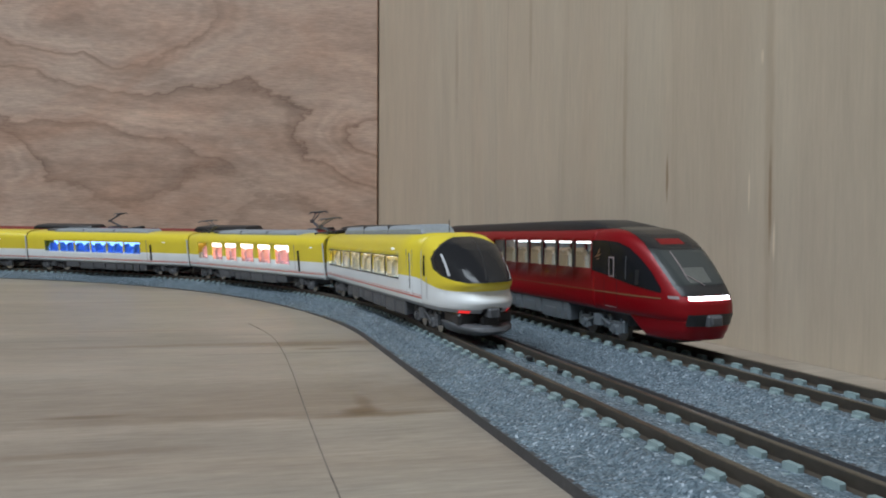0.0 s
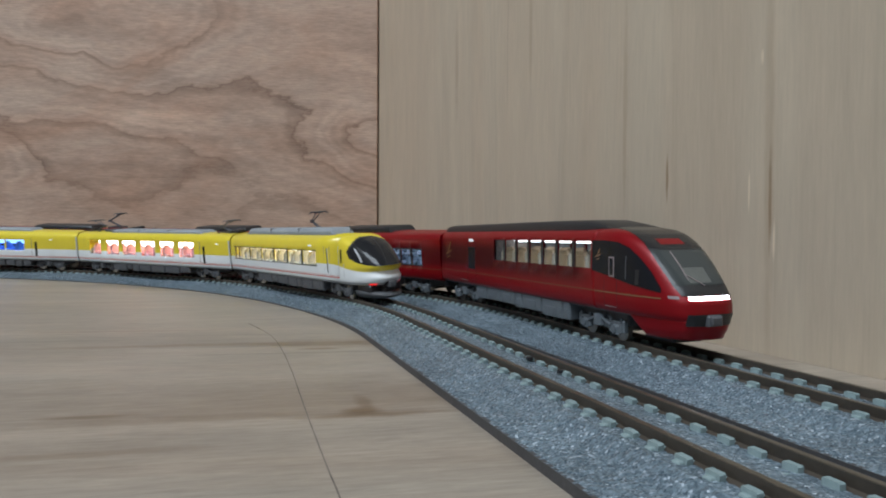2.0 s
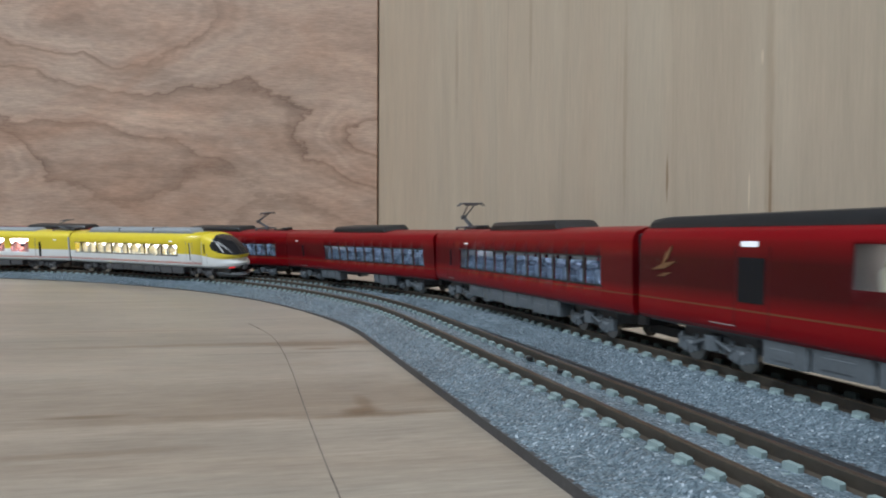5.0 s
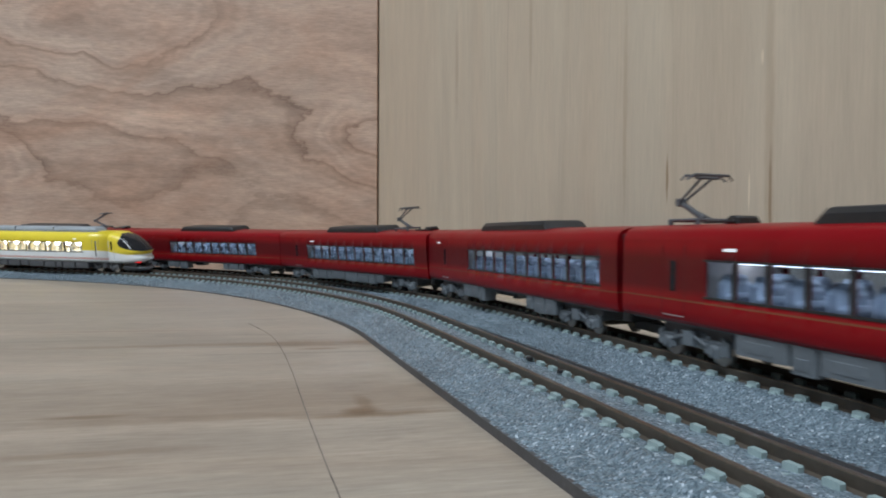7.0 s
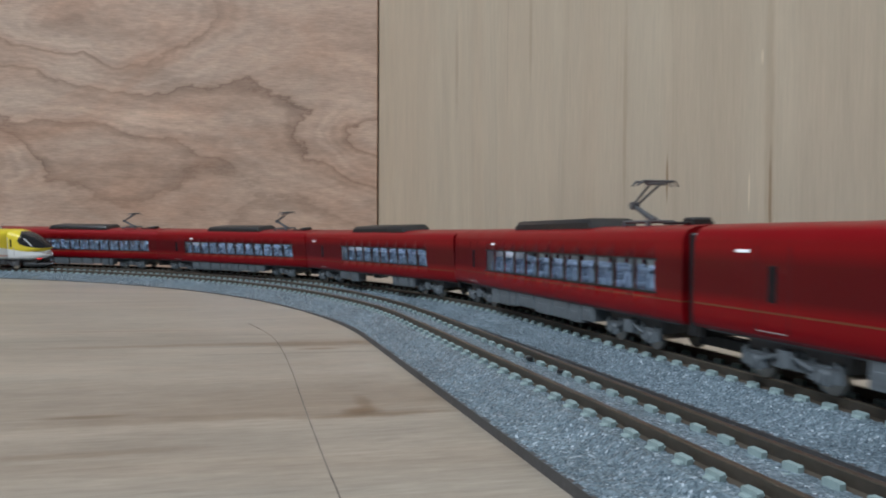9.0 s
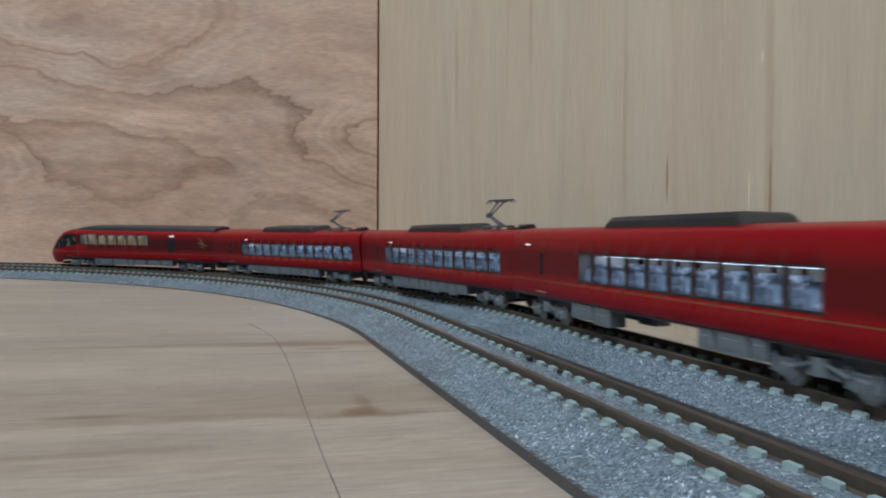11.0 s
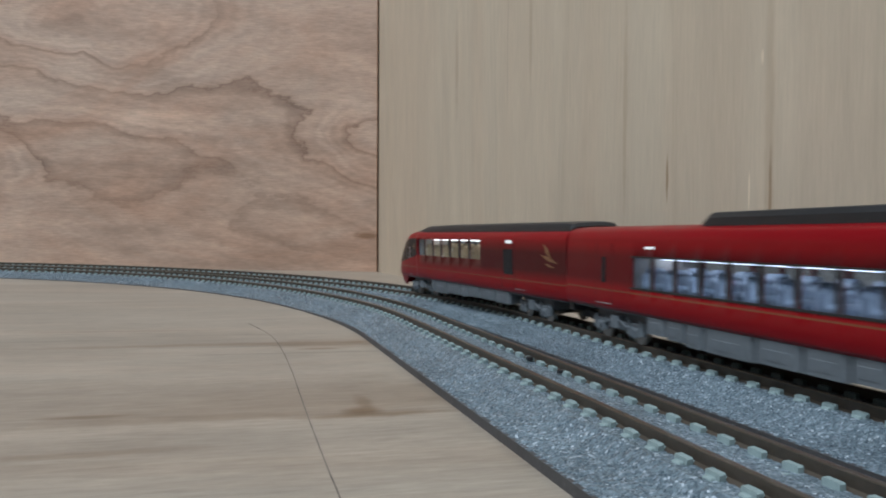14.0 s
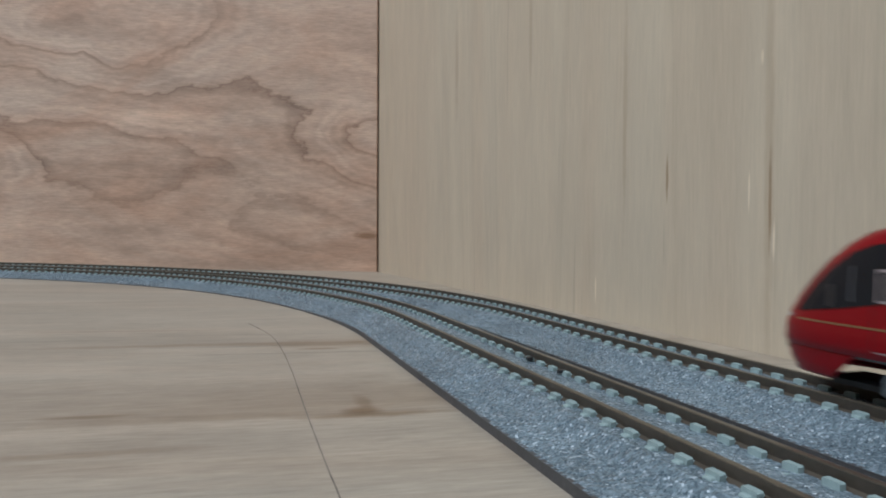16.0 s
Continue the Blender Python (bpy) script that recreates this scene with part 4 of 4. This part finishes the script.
    if lit:
        part("headlight", patch(lambda z, k: nose.front(k * 4.9, z, 0.2), lin(11.05, 11.85, 4), lin(-1, 1, 20)), M_head, car, "lit white headlight strip", smooth=50)
    else:
        part("headlight", patch(lambda z, k: nose.front(k * 4.9, z, 0.2), lin(11.05, 11.85, 4), lin(-1, 1, 20)), M_glass_mid, car, "unlit headlight strip", smooth=50)
    part("coupler_recess", patch(lambda z, k: nose.front(k * 5.4, z, 0.16), lin(5.95, 8.3, 4), lin(-1, 1, 16)), M_black, car, "black coupler opening", smooth=50)
    part("coupler", Geo().box(74, 77.0, -1.8, 1.8, 6.0, 8.2, 0.4).box(76.8, 77.4, -1.2, 1.2, 6.4, 7.8, 0.3), M_dark, car)
    part("snow_plough", Geo().box(58, 68.5, -3.6, 3.6, 1.7, 3.0, 0.5), M_black, car)
    # raised black roof
    rows = []
    for x, h in ((-67.0, 26.4), (-66.4, 27.4), (-63, 27.7), (20, 27.9), (39, 27.7), (47, 26.7), (53, 25.0), (56, 23.5)):
        w = 7.4 if x < 43 else 6.7
        rows.append([(x, -w, 25.0), (x, -w + 0.15, (25.2 + h) / 2), (x, -w + 1.0, h - 0.3), (x, -w + 2.6, h), (x, 0, h + 0.1), (x, w - 2.6, h), (x, w - 1.0, h - 0.3), (x, w - 0.15, (25.2 + h) / 2), (x, w, 25.0)])
    part("raised_roof", Geo().grid(rows), M_black, car, "matt black raised roof", smooth=35)
    # entrance door, print, emblem
    side_print(car, -37.7, -31.6, 12.6, 20.1, M_glass_dark, "door_window", 9.3)
    side_print(car, -30.6, -30.4, 8.4, 22.0, M_seam, "door_edge", 9.29)
    side_print(car, -38.6, -38.4, 8.4, 22.0, M_seam, "door_edge", 9.29)
    side_print(car, -37.2, -33.2, 21.9, 22.8, M_indicator, "side_indicator", 9.22, "lit white destination indicator")
    side_print(car, -45, -38.3, 8.3, 8.5, M_silver, "door_sill", 9.14)
    for s in (-1, 1):
        for cx, cz, k in ((-58.8, 17.6, 1.25), (48.2, 19.3, 0.55)):
            g = Geo()
            y = s * 9.42
            for a, c, w in (((-3.2, -0.6), (3.4, 1.0), 0.9), ((-0.6, 0.2), (2.2, 3.4), 1.0), ((-1.8, -1.6), (2.0, -0.8), 0.5)):
                d = Vector((c[0] - a[0], c[1] - a[1])).normalized()
                n = Vector((-d.y, d.x)) * w / 2 * k
                A, C = Vector(a) * k, Vector(c) * k
                m = (A + C) / 2
                pts = [A, m + n, C, m - n]
                g.add([(cx + q.x, y, cz + q.y) for q in pts] + [(cx + q.x, y - s * 0.2, cz + q.y) for q in pts], [(0, 1, 2, 3), (0, 1, 5, 4), (1, 2, 6, 5), (2, 3, 7, 6), (3, 0, 4, 7)])
            part("emblem", g, M_gold, car, "gold bird-like emblem")
    bogie(car, 45.5, M_grey)
    bogie(car, -46.5, M_grey)
    under_boxes(car, [(-33, 33)], M_grey, 5, 2.4, 60, 7.6)
    ends(car, 26.1, (True, False))
    return car


YEL_P = [(8.4, 6.1), (9.1, 7.2), (9.3, 9.6), (9.3, 11.3), (9.3, 12.2), (9.3, 13.2), (9.25, 17.9), (9.1, 19.5), (8.8, 21.0), (8.2, 22.2), (7.2, 23.1), (5.2, 23.7), (2.6, 23.95), (0, 24.0)]
YEL_REACH = [(3.6, 68.5), (6.1, 70.0), (7.2, 71.6), (8.6, 72.3), (9.4, 71.6), (10.6, 70.3), (11.4, 70.8), (12.2, 72.0), (13, 72.2), (14, 71.3), (16, 69.0), (18, 66.2), (20, 62.9), (21.5, 59.5), (22.8, 55.6), (23.6, 52.6), (24.0, 50.2)]


def yellow_common(car, wins, z0, z1, lamp, seat_mat, key, seed, reach=65):
    panes(car, wins, z0, z1, 9.0)
    a, c = wins[0][0], wins[-1][1]
    seats(car, np.arange(a + 4, c, 8.0), seat_mat, 9.8, key)
    part("cabin_floor", Geo().box(-66, 48, -8.4, 8.4, 9.0, 9.8, 0.1), M_cabin, car)
    part("interior_light", Geo().box(a, c, -3.0, 3.0, z1 - (z1 - z0) * 0.48, z1 - 0.4, 0.1), lamp, car, "light bar under the roof")
    bogie(car, -46.5, M_dark)
    bogie(car, 46.5, M_dark)
    under_boxes(car, [(-34, 34)], M_dark, seed, 2.2, reach)


def yellow_end(label):
    """The rounded end car with a large wrap-round windscreen and red tail lights."""
    car = new("train_car")
    tagged(car, label, "train car", "yellow train cars")
    x0 = 50.0
    edge = [-61.8, -54.4, -40.0, -25.6, -11.0, 3.8, 18.4, 31.7]
    wins = [(edge[i] + 0.4, edge[i + 1] - 0.4) for i in range(7)]
    part("body", shell(YEL_P, -66.7, x0, 12.2, 17.9, wins, (True, False)), M_yel_end, car, "yellow over white body with a thin red line", smooth=32, thick=0.45)
    for a, c in zip(wins, wins[1:]):
        side_print(car, a[1] - 0.1, c[0] + 0.1, 12.25, 17.85, M_black, "window_post", 9.31)
    side_print(car, edge[0], edge[-1], 17.8, 18.15, M_black, "window_trim", 9.26)
    side_print(car, edge[0], edge[-1], 11.9, 12.25, M_black, "window_trim", 9.33)
    yellow_common(car, wins, 12.2, 17.9, M_lamp_white, M_seat_cream, "cream_low", 21, 52)
    nose = Nose(YEL_P, YEL_REACH, x0, 2.5)
    part("nose", nose.hull(6.1, 23.99), M_yel_nose, car, "rounded yellow and white nose", smooth=60)
    lin = lambda a, c, n: [a + (c - a) * i / n for i in range(n + 1)]
    wide = lambda z: float(np.interp(z, [13.2, 13.6, 14.4, 15.8, 18, 19.8, 21.2, 22.2, 22.8], [5.2, 7.0, 8.1, 8.65, 8.7, 8.0, 6.6, 4.4, 2.2]))
    part("windscreen_seal", patch(lambda z, k: nose.front(math.sin(k * math.pi / 2) * min(8.9, wide(13.2 + (z - 13.0) * 0.96) + 0.25), z, 0.1), lin(13.0, 23.0, 30), lin(-1, 1, 34)), M_black, car, "black windscreen seal", smooth=60)
    part("windscreen", patch(lambda z, k: nose.front(math.sin(k * math.pi / 2) * wide(z), z, 0.18), lin(13.2, 22.8, 30), lin(-1, 1, 34)), M_glass_cab, car, "large dark wrap-round windscreen", smooth=60)
    part("windscreen_pillar", patch(lambda z, k: nose.front(-1.4 + (z - 14.1) * 0.36 + k * 0.22, z, 0.24), lin(13.5, 22.3, 24), lin(-1, 1, 3)), M_black, car, "black windscreen pillar", smooth=60)
    for s in (-1, 1):
        # a pale strip on the glass at each side paints in its highlight
        part("windscreen_highlight_bar", patch(lambda z, k: nose.front(s * (7.55 + k * 0.17), z, 0.25), lin(14.4, 19.2, 10), lin(-1, 1, 2)), M_lining, car, "pale bar painted on the windscreen as a highlight", smooth=60)
        part("tail_light", patch(lambda y, z: nose.front(s * y, z, 0.15), lin(4.5, 6.2, 6), lin(6.15, 6.75, 2)), M_tail, car, "lit red tail light", smooth=60)
    part("coupler_recess", patch(lambda z, k: nose.front(k * 2.3, z, 0.17), lin(6.1, 7.3, 4), lin(-1, 1, 12)), M_black, car, "black coupler opening", smooth=60)
    part("coupler", Geo().box(69, 72.6, -1.4, 1.4, 5.4, 7.4, 0.4), M_dark, car)
    skirt = Nose([(5.6, 1.2), (7.0, 2.6), (7.4, 3.8), (7.4, 4)], [(1.2, 70.5), (2.2, 72.6), (3.2, 72.0), (3.8, 69.0)], 58.0, 2.8)
    part("snow_plough", skirt.hull(1.3, 3.8, 10), M_plough, car, "grey snow plough under the nose", smooth=50, thick=0.5)
    part("front_frame", Geo().box(58, 67.5, -6.6, 6.6, 3.6, 6.2, 0.6).box(67, 70.2, -2.2, 2.2, 3.2, 5.4, 0.4), M_black, car)
    side_print(car, 40.7, 41.3, 10.0, 19.0, M_glass_dark, "door_window", 9.3)
    side_print(car, 41.4, 41.8, 9.7, 19.0, M_lining, "door_rail", 9.33, "white door rail")
    for x in (38.4, 43.2):
        side_print(car, x, x + 0.2, 8.6, 20.0, M_silver, "door_edge", 9.24)
    for x, a, c in ((50.4, 8.6, 20.0), (54.0, 8.6, 13.6)):
        for s in (-1, 1):
            part("cab_door_rail", patch(lambda u, k: nose.side(u, a + (c - a) * k, s, 0.12), lin(x, x + 0.35, 2), lin(0, 1, 8)), M_lining, car, "white cab door rail", smooth=60)
    for s in (-1, 1):
        part("cab_door_window", patch(lambda u, k: nose.side(u, 13.9 + 4.9 * k, s, 0.12), lin(52.0, 53.0, 3), lin(0, 1, 6)), M_glass_dark, car, smooth=60)
    side_print(car, 24.6, 27.4, 19.6, 20.2, M_indicator, "side_indicator", 9.12, "lit white destination indicator")
    cooler(car, -53.5, 38.5, 23.5, 26.3, 4.6, M_roof, 2.6, (-24.0, 6.0))
    part("roof_plate", Geo().box(-55, 40, -5.2, 5.2, 23.3, 23.85, 0.15), M_dark, car)
    part("antenna", Geo().rod((39.5, 2.5, 23.5), (39.6, 2.5, 27.2), 0.14), M_panto, car)
    ends(car, 24.0, (True, False))
    return car


def yellow_middle(wins, z0, z1, lamp, seat_mat, key, door, label, seed, pantos):
    car = new("train_car")
    tagged(car, label, "train car", "yellow train cars")
    prof = [q for q in YEL_P if not z0 - 0.3 < q[1] < z1 + 0.3] + [(9.3, z0), (9.1, z1)]
    prof.sort(key=lambda q: q[1])
    part("body", shell(prof, -66.7, 66.7, z0, z1, wins), M_yel, car, "yellow over white body with a thin red line", smooth=32, thick=0.45)
    yellow_common(car, wins, z0, z1, lamp, seat_mat, key, seed)
    for x in door:
        side_print(car, x, x + 1.5, 8.8, 17.6, M_glass_dark, "door_window", 9.3)
        side_print(car, x - 2.5, x - 2.2, 8.6, 20.0, M_silver, "door_edge", 9.25)
    side_print(car, door[0] + 10, door[0] + 12, 18.8, 19.3, M_indicator, "side_indicator", 9.16, "lit white destination indicator")
    mid = 2.0 if pantos else -6.0
    cooler(car, mid - 40, mid + 40, 23.4, 25.2, 5.4, M_roof, 3.0, (mid - 14.0, mid + 12.0))
    part("roof_box", Geo().box(mid - 49, mid - 40.5, -3.4, 3.4, 23.5, 25.0, 0.4), M_dark, car, "small dark roof box")
    for x, t in pantos:
        pantograph(car, x, 23.8, t, size=0.66)
        roof_gear(car, x + 6 * t, 23.9)
    side_print(car, 66.0, 66.9, 6.6, 21.0, M_lining, "end_edge", 9.3)
    ends(car, 24.0)
    return car


# ---- the two trains ----
red_cars = [
    red_end("glossy red driving car with lit headlight strip and black roof", True),
    red_middle(-40, 55, 12, -1, 2, False, 5, -49.3, "glossy red middle car with pantograph behind its black roof unit"),
    red_middle(-24.7, 60.5, 11, 0, 3, True, -31.5, -47.6, "glossy red middle car with black roof unit, no pantograph"),
    red_middle(-36, 58.9, 12, 1, 4, False, 5, -47, "glossy red middle car with pantograph ahead of its black roof unit"),
    red_middle(-26.5, 49, 10, 0, 6, True, -31.5, -47, "glossy red middle car with black roof unit, no pantograph"),
    red_middle(-38.3, 57.7, 12, 1, 7, False, 6, -46.3, "glossy red middle car with pantograph ahead of its black roof unit"),
    red_middle(-37.6, 61.8, 13, 1, 8, False, 5, -49, "glossy red middle car with pantograph ahead of its black roof unit"),
    red_end("glossy red driving car at the rear, headlights off, black roof", False),
]
pink = [(-54.7, -43.5), (-37.6, -26.3), (-22.7, -10.6), (-5.9, 6.7), (11.1, 22.8), (26.8, 39.2)]
blue = [(-51.1 + 13.7 * i + 0.5, -51.1 + 13.7 * (i + 1) - 0.5) for i in range(6)]
yellow_cars = [
    yellow_end("yellow and white rounded end car with red tail lights"),
    yellow_middle(pink, 11.4, 19.5, M_lamp_pink, M_seat_red, "red_low", (46.2,), "yellow and white middle car with bright pink-lit windows", 22, ((57, 1), (-57, -1))),
    yellow_middle(blue, 12.2, 18.6, M_lamp_blue, M_seat_blue, "blue_low", (38.0,), "yellow and white middle car with blue-lit windows", 23, ()),
    yellow_middle(blue, 12.2, 18.6, M_lamp_cool, M_seat_grey, "grey_low", (38.0,), "yellow and white middle car with pale windows", 24, ()),
]

# ---- movement ----
PITCH = 0.138
# the joint behind the third red car, along the outer track
RED_T = [0, 2.05, 2.5, 3, 3.5, 4, 4.2, 6.3, 6.5, 7, 7.5, 8, 8.5, 9, 9.2, 11.3, 11.5, 12, 12.5, 13, 13.5, 14, 14.5, 15, 15.5, 16]
RED_S = [0.5663, 0.5663, 0.5601, 0.5414, 0.5180, 0.4905, 0.4800, 0.3535, 0.3394, 0.3025, 0.2634, 0.2222, 0.1814, 0.1402, 0.1222,
         -0.0788, -0.0988, -0.1488, -0.1995, -0.2520, -0.3062, -0.3610, -0.4155, -0.4692, -0.5220, -0.5763]
# the joint behind the yellow end car, along the inner track
YEL_T = [0, 0.5, 1, 1.5, 2, 2.5, 3, 3.5, 4, 6.5, 7, 7.5, 8, 8.5, 9, 12, 16]
YEL_S = [0.3123, 0.3329, 0.3582, 0.3846, 0.4100, 0.4368, 0.4635, 0.4882, 0.5113, 0.6180, 0.6398, 0.6612, 0.6815, 0.7014, 0.7214, 0.845, 1.010]


def glide(t, ts, ss):
    """A smooth curve through the rows (cubic pieces with finite-difference slopes)."""
    i = max(0, min(len(ts) - 2, int(np.searchsorted(ts, t, side="right")) - 1))
    sec = lambda k: (ss[k + 1] - ss[k]) / (ts[k + 1] - ts[k])

    def slope(k):
        if k == 0 or k == len(ts) - 1:
            return sec(0) if k == 0 else sec(len(ts) - 2)
        a, c = sec(k - 1), sec(k)
        return 0.0 if a * c <= 0 else 2 * a * c / (a + c)

    h = ts[i + 1] - ts[i]
    u = (t - ts[i]) / h
    return ((1 + 2 * u) * (1 - u) ** 2 * ss[i] + u * (1 - u) ** 2 * h * slope(i) + u * u * (3 - 2 * u) * ss[i + 1] + u * u * (u - 1) * h * slope(i + 1))


def car_pose(s, inner):
    """A car with its middle at s, on two bogies; returns its pose and each bogie's turn."""
    pts = [plan(s + d, inner) for d in (-0.0465, 0.0465)]
    (ax, ay, aa, al), (cx, cy, ca, cl) = pts
    head = math.atan2(ay - cy, ax - cx)
    lean = (al + cl) / 2
    m = Matrix.Translation(((ax + cx) / 2, (ay + cy) / 2, RAIL_TOP)) @ Matrix.Rotation(head, 4, "Z") @ Matrix.Rotation(lean, 4, "X")
    return m, (aa - math.pi / 2) - head, (ca - math.pi / 2) - head


def wrap(a):
    return (a + math.pi) % math.tau - math.pi


def motions():
    times = sorted({*np.arange(0, 16.01, 0.5).round(2).tolist(), 2.1, 2.3, 4.2, 6.3, 9.2, 11.3})
    for cars, inner in ((red_cars, False), (yellow_cars, True)):
        for i, car in enumerate(cars):
            rows, front, rear = [], [], []
            for t in times:
                if inner:
                    s = glide(t, YEL_T, YEL_S) + PITCH * (i - 0.5)
                else:
                    s = glide(t, RED_T, RED_S) + PITCH * (i - 2.5)
                m, a, c = car_pose(s, inner)
                if i == 7:
                    m = m @ Matrix.Rotation(math.pi, 4, "Z")
                rows.append((t, m))
                front.append((t, wrap(a)))
                rear.append((t, wrap(c)))
            walk(car, rows)
            for child in [o for o in car.children if o.name.startswith("bogie")]:
                x = child.location.x
                turns = front if (x > 0) != (i == 7) else rear
                walk(child, [(t, pose(x, 0, 0, 0, 0, math.degrees(a))) for t, a in turns])


motions()
